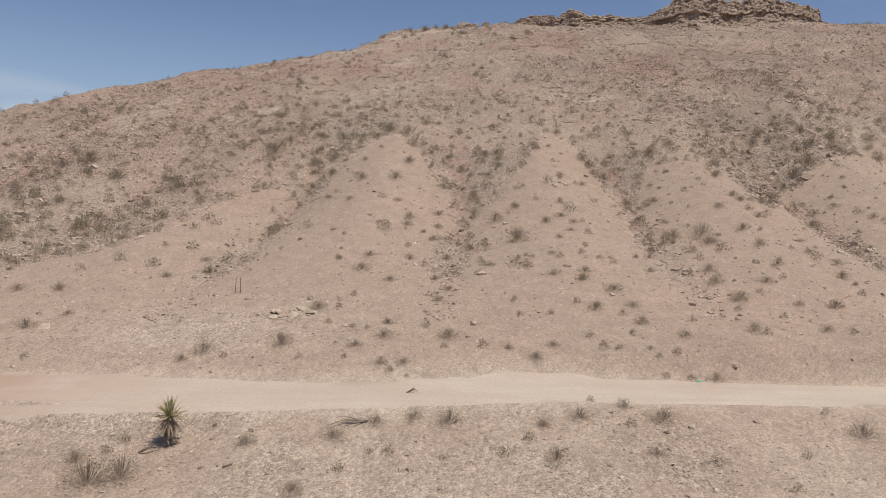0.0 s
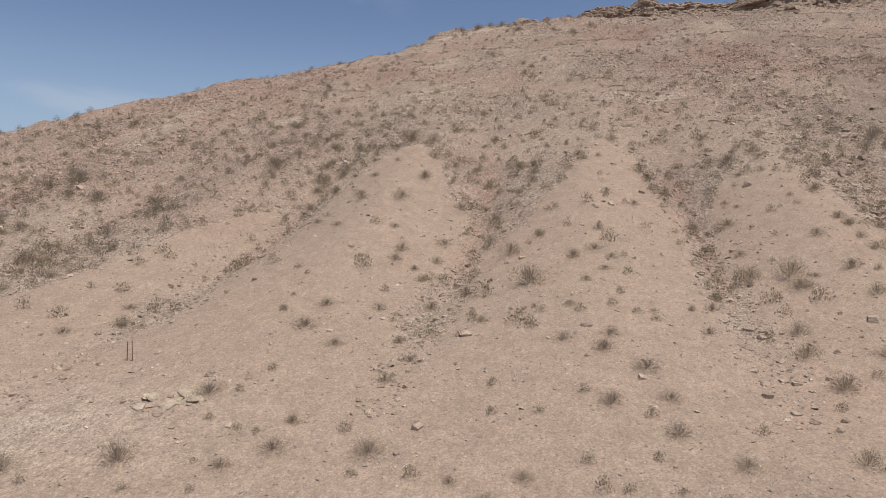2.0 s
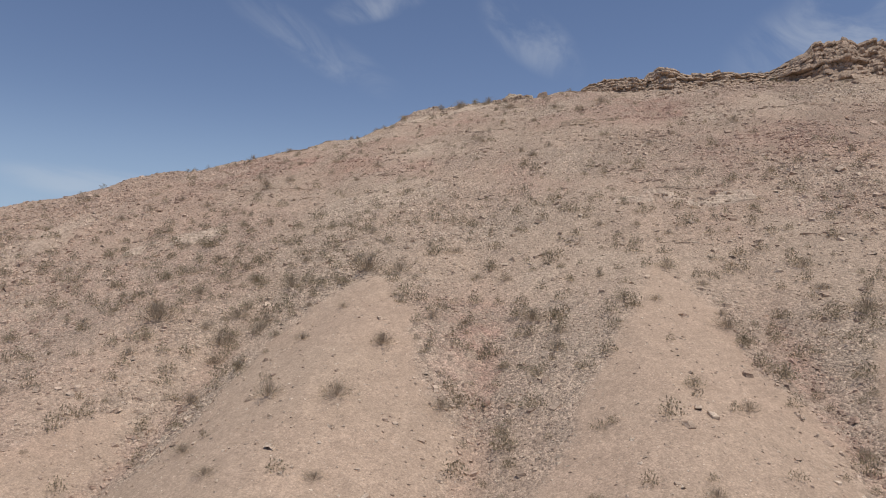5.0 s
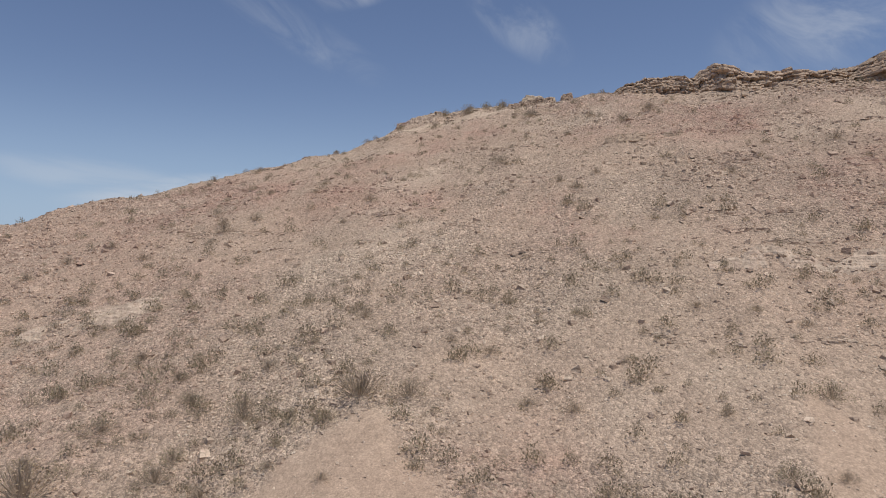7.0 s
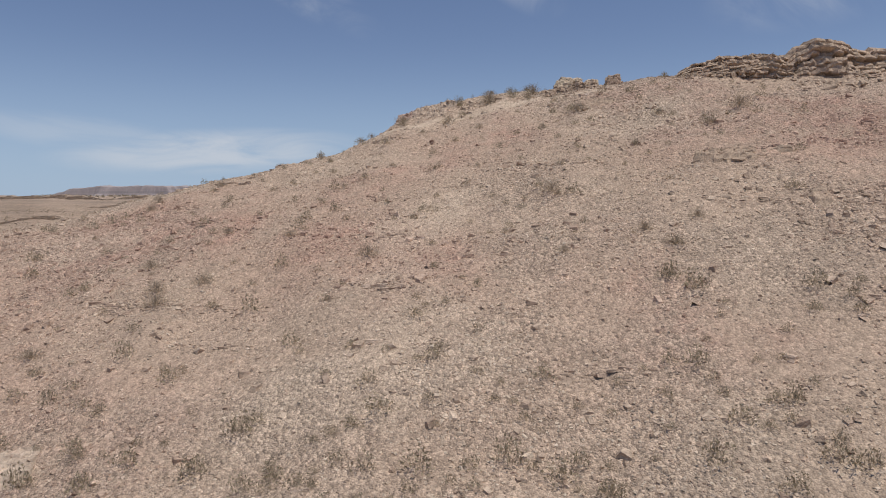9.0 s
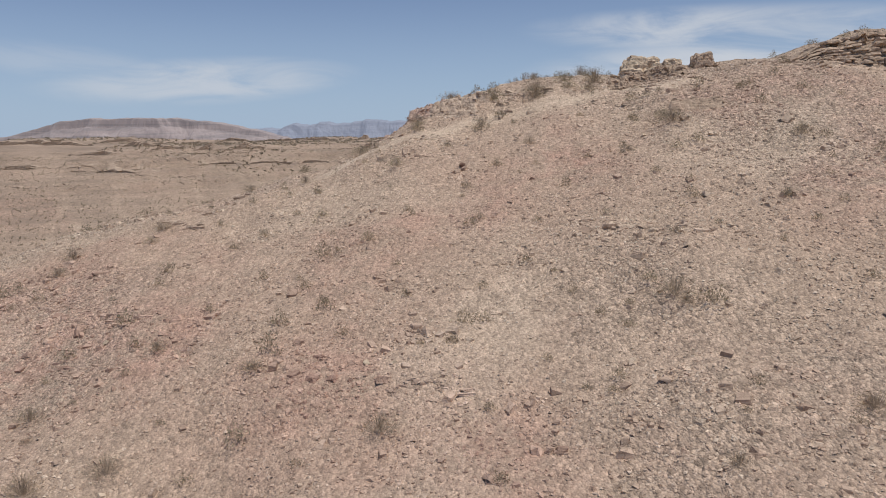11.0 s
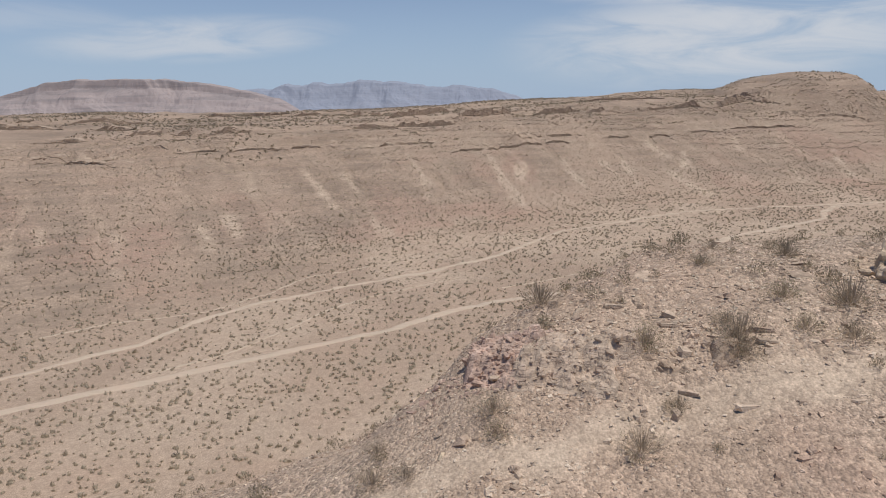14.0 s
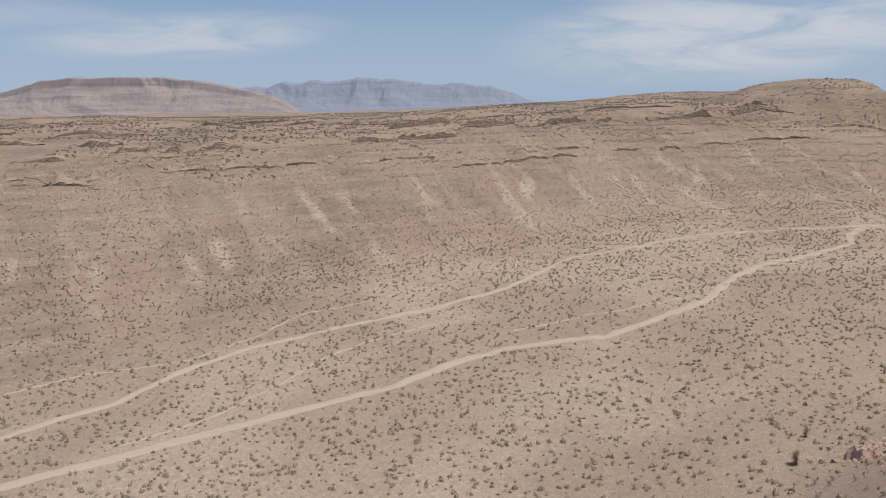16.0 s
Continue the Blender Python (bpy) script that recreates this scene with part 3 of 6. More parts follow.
DUST = dust_material("road_dust", (0.60, 0.495, 0.392), (0.53, 0.425, 0.33))
TRACK_DUST = dust_material("track_dust", (0.53, 0.43, 0.335), (0.46, 0.37, 0.283))
front_x = np.linspace(-60, 62, 40)
ribbon("road_1", front_x, road_line(front_x), 1.75, 0.05, DUST, "pale dusty dirt road across the foot of the hill", ((-30, -18, -9, -4, 8, 20), (1.55, 1.5, 1.2, 1.05, 1.0, 0.85)))
TRACK_2 = (-160, -122, -99, -91, -85, -79, -73, -63, -47, -25, -8, 10, 27, 47, 66, 86, 105, 125, 160), (150, 182, 200, 206, 214, 219, 232, 245, 257, 269, 283, 311, 317, 328, 334, 339, 342, 347, 354)
TRACK_3 = (-160, -120, -81, -72, -62, -51, -39, -30, -20, -9, 2, 11, 21, 36, 49, 60, 75, 96, 100, 111), (150, 170, 192, 198, 205, 211, 218, 223, 234, 242, 244, 245, 252, 264, 283, 295, 302, 320, 330, 342)
TRACK_4 = (-70, -59, -51, -47, -39, -28, -18), (204, 213, 226, 237, 247, 255, 262)
TRACK_5 = (-8, -1, 10, 24, 34), (251, 254, 259, 263, 268)
TRACK_6 = (60, 71, 83, 100), (294, 295, 295, 289)
TRACK_7 = (-102, -91, -74, -65, -59, -44, -23, 3, 19), (222, 231, 237, 251, 266, 275, 290, 316, 321)
ribbon("road_2", *TRACK_2, 0.9, 0.12, TRACK_DUST, "narrow pale dirt track through the valley scrub")
ribbon("road_3", *TRACK_3, 1.15, 0.12, TRACK_DUST, "wider pale dirt track winding along the valley")
ribbon("road_4", *TRACK_4, 0.32, 0.08, TRACK_DUST, "faint narrow track between the two valley tracks")
ribbon("road_5", *TRACK_5, 0.3, 0.08, TRACK_DUST, "short faint track through the valley scrub")
ribbon("road_6", *TRACK_6, 0.38, 0.08, TRACK_DUST, "faint track branching off beside the bend")
ribbon("road_7", *TRACK_7, 0.26, 0.08, TRACK_DUST, "faint trail along the foot of the far slope")


# ---- stones ----
def chip(rng):
    """A broken stone: a box with its corners pushed about."""
    v = np.array([(x, y, z) for z in (-0.5, 0.5) for x, y in ((-0.5, -0.5), (0.5, -0.5), (0.5, 0.5), (-0.5, 0.5))])
    v = v + rng.uniform(-0.2, 0.2, (8, 3))
    v[4:, :2] *= rng.uniform(0.45, 1.0)
    return v * (1.25, 1.0, rng.uniform(0.5, 0.8))


CHIP_FACES = np.array(((4, 5, 6, 7), (0, 1, 5, 4), (1, 2, 6, 5), (2, 3, 7, 6), (3, 0, 4, 7)))


def turns(rng, n, lean=0.5):
    """n turn matrices: any heading, leaning a little."""
    a, b, c = rng.uniform(0, 2 * np.pi, n), rng.normal(0, lean, n), rng.normal(0, lean, n)
    ca, sa, cb, sb, cc, sc = np.cos(a), np.sin(a), np.cos(b), np.sin(b), np.cos(c), np.sin(c)
    z0, z1 = np.zeros(n), np.ones(n)
    rz = np.stack([ca, -sa, z0, sa, ca, z0, z0, z0, z1], 1).reshape(n, 3, 3)
    rx = np.stack([z1, z0, z0, z0, cb, -sb, z0, sb, cb], 1).reshape(n, 3, 3)
    ry = np.stack([cc, z0, sc, z0, z1, z0, -sc, z0, cc], 1).reshape(n, 3, 3)
    return rz @ rx @ ry


def strewn(name, x, y, size, rng, kinds, faces, material, label, category, sink=0.25, lean=0.5, along=None):
    """Many small pieces lying on the ground, joined into one mesh."""
    n = len(x)
    base = np.stack(kinds)[rng.integers(0, len(kinds), n)]
    turn = turns(rng, n, lean)
    if along is not None:
        c, s_ = np.cos(rng.normal(along, 0.3, n)), np.sin(rng.normal(along, 0.3, n))
        turn = np.stack([c, -s_, 0 * c, s_, c, 0 * c, 0 * c, 0 * c, 0 * c + 1], 1).reshape(n, 3, 3)
    v = np.einsum("nij,nkj->nki", turn, base) * size[:, None, None] * np.stack([np.ones(n), rng.uniform(0.65, 1, n), rng.uniform(0.8, 1.2, n)], 1)[:, None, :]
    if lean > 0.1 and along is None:
        fall_x, fall_y = (lie(x + 0.3, y) - lie(x - 0.3, y)) / 0.6, (lie(x, y + 0.3) - lie(x, y - 0.3)) / 0.6
        v[:, :, 2] += 0.4 * (fall_x[:, None] * v[:, :, 0] + fall_y[:, None] * v[:, :, 1])
    v = v + np.stack([x, y, lie(x, y) + size * (0.4 - sink)], 1)[:, None, :]
    k = base.shape[1]
    f = faces[None] + (np.arange(n) * k)[:, None, None]
    me = mesh_of(name, v.reshape(-1, 3), f.reshape(-1, faces.shape[1]), material)
    if material in (RUBBLE, GRAVEL):
        lying_on = me.color_attributes.new("soil", "FLOAT_COLOR", "POINT")
        lying_on.data.foreach_set("color", np.repeat(np.stack([*soil_kinds(x, y, x)], 1).astype(np.float32), k, 0).ravel())
    return tagged(new(name, me), label, category, kind="stuff")


rng = np.random.default_rng(4)
STONES = [chip(rng) for _ in range(24)]


def stony_places(count, x0, x1, y0, y1, bare):
    """Places picked at random, thick where the ground is rubble."""
    x, y = rng.uniform(x0, x1, count * 6), rng.uniform(y0, y1, count * 6)
    rub = soil_kinds(x, y, x)[0]
    clump = smooth(-0.6, 0.6, fractal(x, y, 5, 3, 120))
    keep = (rng.uniform(0, 1, len(x)) < (bare + (1 - bare) * rub * (0.2 + 0.8 * clump)) * (0.5 + 0.5 * smooth(76, 96, y))) & (np.abs(y - road_line(x)) > 2.2)
    return x[keep][:count], y[keep][:count]


sx, sy = stony_places(74000, -46, 42, 17, 122, 0.05)
strewn("rubble", sx, sy, np.clip(0.04 * rng.pareto(2.7, len(sx)) + 0.055, 0, 0.26) * (1.3 - 0.5 * smooth(84, 104, sy)) * (0.6 + 0.4 * smooth(26, 40, sy)) * (1 + 0.5 * smooth(14, 34, np.abs(sx + 4))), rng, STONES, CHIP_FACES, RUBBLE, "loose angular grey and pink stones covering the slope", "rubble", 0.38, 0.3)

for label_, x0_, x1_, y0_, y1_, many in (("loose stones on the far shoulder of the slope", 42, 66, 50, 120, 9000), ("loose stones on the low shoulder of the slope", -68, -46, 45, 100, 7000), ("loose stones on the back of the hill", -14, 44, 122, 160, 9000)):
    sx, sy = stony_places(many, x0_, x1_, y0_, y1_, 0.25)
    strewn("rubble", sx, sy, np.clip(0.06 * rng.pareto(2.4, len(sx)) + 0.08, 0, 0.34), rng, STONES, CHIP_FACES, RUBBLE, label_, "rubble", 0.38, 0.3)

# coarse broken stone washed down the gullies between the spurs
gx_, gy_ = [], []
for run_ in range(-2, 3):
    y = rng.uniform(33, 62, 420)
    gy_.append(y)
    gx_.append(1.2 + 13.9 * run_ + 0.05 * np.clip(y - 50, -20, 20) + 0.7 * value_noise(y * 0 + 3, y, 9, 5) + rng.normal(0, 0.35 + 0.045 * (y - 30)))
gx_, gy_ = np.concatenate(gx_), np.concatenate(gy_)
strewn("gully_stones", gx_, gy_, np.clip(0.07 + 0.06 * rng.pareto(2.4, len(gx_)), 0, 0.25), rng, STONES, CHIP_FACES, RUBBLE, "coarse brown and pale stones washed down the gullies", "broken rock", 0.36, 0.3)


# heaps of broken blocks under the crest, loosely strung along the slope
crx, cry, crs = [], [], []
heap_x, heap_y = stony_places(95, -28, 18, 86, 116, 0.1)
for x, y in zip(heap_x, heap_y):
    many, wide = int(rng.integers(6, 26)), rng.uniform(0.25, 0.8)
    crx.append(x + rng.normal(0, wide * 1.5, many))
    cry.append(y + rng.normal(0, wide * 0.8, many))
    crs.append(np.clip(0.09 + 0.05 * rng.pareto(2.0, many), 0, 0.3))
strewn("broken_blocks", np.concatenate(crx), np.concatenate(cry), np.concatenate(crs), rng, [c * (1, 1, 1.35) for c in STONES], CHIP_FACES, RUBBLE, "heaps of broken pink and brown blocks below the crest", "broken rock", 0.4, 0.3)


def pebble(rng):
    """A small sharp stone half sunk in the soil."""
    rim_ = np.array([(-0.6, -0.5, -0.25), (0.6, -0.5, -0.25), (0.6, 0.5, -0.25), (-0.6, 0.5, -0.25)]) + rng.uniform(-0.2, 0.2, (4, 3))
    return np.concatenate([rim_, [(rng.uniform(-0.35, 0.35), rng.uniform(-0.35, 0.35), rng.uniform(0.18, 0.38))]])


PEBBLES = [pebble(rng) for _ in range(30)]
PEBBLE_FACES = np.array(((0, 1, 4), (1, 2, 4), (2, 3, 4), (3, 0, 4)))
kx, ky = stony_places(85000, -42, 38, 58, 124, 0.15)
strewn("gravel", kx, ky, rng.uniform(0.04, 0.11, len(kx)), rng, PEBBLES, PEBBLE_FACES, GRAVEL, "fine angular gravel strewn over the hillside", "gravel", 0.2, 0.25)
kx, ky = stony_places(38000, -32, 30, 17, 58, 0.22)
strewn("roadside_gravel", kx, ky, 0.04 + 0.02 * rng.pareto(2.5, len(kx)).clip(0, 5), rng, PEBBLES, PEBBLE_FACES, GRAVEL, "fine pale gravel strewn over the lower slope", "gravel", 0.2, 0.25)


# flat slabs of the beds that break through the slope, in short rows along the level
bx_, by_, bs_ = [], [], []
line_x, up_y = np.arange(-46, 43, 0.5), np.arange(68, 121, 0.7)
LX, LY = np.meshgrid(line_x, up_y, indexing="ij")
line_z = height(LX.ravel(), LY.ravel(), False).reshape(LX.shape)
for k in range(26):
    line_y = np.array([np.interp(17.2 + 0.75 * k + 0.25 * math.sin(5.1 * k), np.maximum.accumulate(z), up_y) for z in line_z])
    x = rng.uniform(-46, 42, 1500)
    band = fractal(x, x * 0 + 31 * k, 7, 4, 500 + k) + 0.25 * smooth(0, 14, x)
    x = x[band + rng.normal(0, 0.18, len(x)) > 0.85]
    y = np.interp(x, line_x, line_y)
    x, y = x[(y > 70) & (y < 118)], y[(y > 70) & (y < 118)]
    bx_.append(x)
    by_.append(y + rng.normal(0, 0.16, len(x)))
    bs_.append(np.clip(0.07 + 0.06 * rng.pareto(2.4, len(x)), 0, 0.24))
strewn("bedrock_slabs", np.concatenate(bx_), np.concatenate(by_), np.concatenate(bs_), rng, [c * (1.9, 0.9, 0.75) for c in STONES], CHIP_FACES, RUBBLE, "flat broken slabs of bedrock in rows across the slope", "broken rock", 0.34, 0.1, 0.0)


# ---- shrubs far off ----
def tuft(rng, blades, wide):
    """A small scrub bush of thin twigs fanned out from its foot, within a unit dome."""
    a, up = rng.uniform(0, 2 * np.pi, blades), rng.uniform(0.1, 1.0, blades) ** 0.8 * 1.5
    tip = np.stack([np.cos(a) * np.cos(up), np.sin(a) * np.cos(up), 0.1 + 0.8 * np.sin(up)], 1) * rng.uniform(0.55, 1.08, (blades, 1))
    root = tip * rng.uniform(0.0, 0.5, (blades, 1)) * (1, 1, 0.5)
    side = np.cross(tip - root, rng.normal(0, 1, (blades, 3)))
    side = side / (np.linalg.norm(side, axis=1, keepdims=True) + 1e-6) * rng.uniform(0.5, 1.0, (blades, 1)) * wide
    mid = root * 0.3 + tip * 0.7
    verts = np.stack([root, mid + side, tip + side * 0.2, mid - side * 0.3], 1).reshape(-1, 3)
    i = np.arange(blades)[:, None] * 4
    return verts, np.concatenate([i + (0, 1, 2), i + (0, 2, 3)], 0)


def leaflets(rng, count, size):
    """Small leaves in the outer shell of a unit dome."""
    a, up = rng.uniform(0, 2 * np.pi, count), np.arcsin(rng.uniform(0.02, 1.0, count))
    c = np.stack([np.cos(a) * np.cos(up), np.sin(a) * np.cos(up), 0.08 + 0.85 * np.sin(up)], 1) * rng.uniform(0.45, 1.05, (count, 1)) ** 0.7
    lump = 1 + 0.22 * np.sin(3 * a + rng.uniform(0, 6)) * np.cos(up)
    c[:, :2] *= lump[:, None]
    p, q = rng.normal(0, 1, (count, 3)), rng.normal(0, 1, (count, 3))
    p, q = p / np.linalg.norm(p, axis=1, keepdims=True) * size, q / np.linalg.norm(q, axis=1, keepdims=True) * size * 0.45
    v = np.stack([c - q, c + p, c + q], 1).reshape(-1, 3)
    return v, np.arange(count * 3).reshape(-1, 3)


def brush(rng, leaves):
    """A fuzzy round bush: fine twigs inside a cloud of small leaves."""
    tv, tf = tuft(rng, leaves // 3, 0.02)
    lv, lf = leaflets(rng, leaves, 0.165)
    return np.concatenate([tv, lv]) * (0.9, 0.9, 1.35), np.concatenate([tf, lf + len(tv)])


def mound(rng):
    """A low uneven bush: a lumpy crown with a few twigs standing out of it."""
    a = np.linspace(0, 2 * np.pi, 5, endpoint=False) + rng.uniform(-0.4, 0.4, 5)
    ring = lambda r, z: np.stack([np.cos(a) * r * rng.uniform(0.6, 1.3, 5), np.sin(a) * r * rng.uniform(0.6, 1.3, 5), np.full(5, z) * rng.uniform(0.6, 1.25, 5)], 1)
    v = np.concatenate([ring(0.8, 0.1), ring(0.55, 0.62), [(rng.uniform(-0.15, 0.15), rng.uniform(-0.15, 0.15), rng.uniform(0.7, 0.95))]])
    f = []
    for k in range(5):
        j = (k + 1) % 5
        f += [(k, j, 5 + j), (k, 5 + j, 5 + k), (5 + k, 5 + j, 10)]
    tv, tf = tuft(rng, 5, 0.16)
    return np.concatenate([v * (0.85, 0.85, 0.9), tv * 1.45]), np.concatenate([np.array(f), tf + 11])


def scrub(name, x, y, size, rng, blades, wide, label, material=SCRUB):
    made = [brush(rng, blades) if wide == 0 else tuft(rng, blades, wide) if blades else mound(rng) for _ in range(10)]
    return strewn(name, x, y, size, rng, [m[0] for m in made], made[0][1], material, label, "desert scrub", sink=0.4, lean=0.06)


def valley_places(count, low, high, seed):
    """Places for scrub between two distances from the middle of the far slope."""
    x, y = rng.uniform(-300, 280, count * 9), rng.uniform(150, 480, count * 9)
    d = y - rim(x)
    off_tracks = np.minimum(np.abs(y - np.interp(x, *TRACK_2)), np.abs(y - np.interp(x, *TRACK_3))) > 2.0
    thick = 0.6 + 0.4 * smooth(-0.5, 0.5, fractal(x, y, 20, 3, seed))
    keep = (np.abs(x + 14) < (y - 85) * 0.86) & (y > brow(x) + 18) & off_tracks & (d > low) & (d < high) & (rng.uniform(0, 1, len(x)) < thick)
    return x[keep][:count], y[keep][:count]


fx, fy = valley_places(19000, -400, -38, 130)
scrub("valley_scrub", fx, fy, rng.uniform(0.22, 0.67, len(fx)) ** 1.2, rng, 0, 0.3, "grey-green desert scrub dotted over the valley floor")
fx, fy = valley_places(20000, -46, 75, 131)
scrub("slope_scrub", fx, fy, rng.uniform(0.2, 0.45, len(fx)) * (1.1 - 0.2 * smooth(-20, 40, fy - rim(fx))), rng, 0, 0.5, "small scrub dotted over the far slope", FAR_SCRUB)
tx, ty = rng.uniform(-420, 420, 44000), rng.uniform(330, 900, 44000)
keep = (ty - rim(tx) > 40) & (fractal(tx, ty, 60, 3, 135) > -0.5)
scrub("plateau_scrub", tx[keep], ty[keep], rng.uniform(0.5, 1.3, int(keep.sum())), rng, 5, 0.6, "dark scrub dotted over the far plateau", FAR_SCRUB)

HILL_SCRUB = 4100
hx, hy = rng.uniform(-75, 70, HILL_SCRUB * 5), rng.uniform(40, 158, HILL_SCRUB * 5)
thick = (0.13 + 0.87 * soil_kinds(hx, hy, hx)[0]) * (1 - 0.84 * smooth(80, 90, hy) + 0.5 * smooth(114, 118, hy)) * (0.5 + 0.5 * smooth(-0.4, 0.5, fractal(hx, hy, 8, 3, 140)))
keep = (rng.uniform(0, 1, len(hx)) < thick * 1.1) & (hy < brow(hx) + 22) & (np.abs(hy - road_line(hx)) > 3)
hx, hy = hx[keep][:HILL_SCRUB], hy[keep][:HILL_SCRUB]
scrub("hillside_scrub", hx, hy, (0.22 + 0.42 * rng.uniform(0, 1, len(hx)) ** 1.4) * (1 - 0.25 * smooth(88, 104, hy)), rng, 96, 0, "small dry grey-green bushes scattered over the hillside", HILL_LEAF)


# ---- rock outcrops ----
def part(name, me, parent, label=""):
    ob = new(name, me)
    ob.parent = parent
    return tagged(ob, label)


def boulder_mesh(rng, name, material, flat=0.7, fine=3, sharp=0.0):
    """A worn boulder with broad facets."""
    bm = bmesh.new()
    bmesh.ops.create_icosphere(bm, subdivisions=fine, radius=1)
    cuts = [(Vector(rng.normal(0, 1, 3)).normalized(), rng.uniform(0.55 - sharp, 0.9 - 1.3 * sharp)) for _ in range(9)]
    for v in bm.verts:
        for way, far in cuts:
            over = v.co.dot(way) - far
            if over > 0:
                v.co -= way * over * 0.92
        v.co *= 1 + 0.05 * noise.noise(v.co * 3 + Vector((rng.uniform(), 0, 0)))
        v.co.z *= flat
    me = bpy.data.meshes.new(name)
    bm.to_mesh(me)
    bm.free()
    me.materials.append(material)
    return me


def ground_at(x, y):
    return float(lie(np.array([float(x)]), np.array([float(y)]))[0])


def lying(x, y, z):
    """A place with the ground's own fall."""
    fall = math.atan(ground_at(x, y + 0.5) - ground_at(x, y - 0.5))
    side = math.atan(ground_at(x + 0.5, y) - ground_at(x - 0.5, y))
    return Matrix.Translation((x, y, z)) @ Matrix.Rotation(fall, 4, "X") @ Matrix.Rotation(-side, 4, "Y")


def knob(x, y, wide, deep, tall, material, label, seed, sink=0.9):
    """A lone weathered knob of rock: bulging, pitted, split by a few cracks, with fallen pieces round its foot."""
    rng = np.random.default_rng(seed)
    low = ground_at(x, y) - sink
    base = tagged(new("rock_outcrop"), label, "rock outcrop", "rock outcrops of the hill")
    base.matrix_world = pose(x, y, low, 0, 0, rng.uniform(-15, 15))
    bm = bmesh.new()
    bmesh.ops.create_icosphere(bm, subdivisions=5, radius=1)
    shift = Vector((rng.uniform(0, 50), rng.uniform(0, 50), 0))
    full = tall + sink
    cuts = [(Vector((*rng.normal(0, 1, 2), rng.normal(0, 0.6))).normalized(), rng.uniform(0.6, 0.85)) for _ in range(9)]
    for v in bm.verts:
        d = v.co.normalized()
        w = d.copy()
        for way, far_ in cuts:
            over = w.dot(way) - far_
            if over > 0:
                w -= way * over * 0.85
        out = 1 + 0.26 * noise.noise(d * 1.6 + shift) + 0.12 * noise.noise(d * 3.5 + shift) + 0.035 * noise.noise(d * 9 + shift)
        cell = noise.voronoi(d * 3.4 + shift)[0]
        out -= 0.07 * max(0.0, 1 - (cell[1] - cell[0]) * 5)
        bed = (d.z * full / 0.4 + 0.9 * noise.noise(d * 2 + shift)) % 1
        out -= 0.045 * (bed < 0.25)
        w *= out
        v.co = Vector((w.x * wide / 2 * 1.2, w.y * deep / 2 * 1.2, max(-0.05, math.tanh(1.5 * w.z) / 0.86) * full))
    me = bpy.data.meshes.new("rock_mass")
    bm.to_mesh(me)
    bm.free()
    me.materials.append(material)
    part("rock_mass", me, base)
    shape = boulder_mesh(rng, "fallen_block", material, 0.7, 2, 0.2)
    for k in range(9):
        a, r = rng.uniform(0, 6.28), rng.uniform(0.5, 0.85)
        ob = part("fallen_block", shape, base)
        size = rng.uniform(0.08, 0.26)
        fx_, fy_ = math.cos(a) * r * wide, math.sin(a) * r * deep
        ob.location = (fx_, fy_, ground_at(x + fx_, y + fy_) - low + 0.1 * size)
        ob.rotation_euler, ob.scale = (rng.normal(0, 0.3), rng.normal(0, 0.3), a), (size * 1.4, size, size * 0.8)
    return base


knob(2.35, 116.6, 2.5, 1.9, 1.05, PALE_ROCK, "pale weathered limestone knob on the crest", 1)
knob(4.3, 116.5, 1.1, 1.1, 0.5, PALE_ROCK, "small pale limestone knob on the crest", 11)
knob(5.9, 116.3, 1.7, 1.4, 0.7, CAP_ROCK, "small brown rock knob on the crest", 12)

CAP_X = (8.6, 9.4, 10.4, 11.5, 13.2, 15.3, 16.8, 17.7, 19.4, 21.2, 22.8, 25, 26.6, 28.5, 30.2, 31.6, 32.8, 34.4, 36.2, 38.8, 41, 45, 50, 57, 66)
CAP_Y = (113.6, 113.5, 113.2, 112.9, 112.3, 111.4, 110.8, 110.4, 109.7, 109.2, 108.9, 108.6, 108.7, 108.7, 108.3, 108, 108, 108.1, 108.6, 109.5, 110.6, 112.5, 115, 119, 125)
CAP_Z = (36.1, 36.5, 36.9, 37.4, 37.85, 37.9, 37.45, 37.95, 37.9, 37.5, 37.25, 37.1, 36.95, 37.1, 37.5, 38.3, 39.0, 39.7, 40.2, 40.7, 40.9, 41.6, 42.6, 43.5, 44)


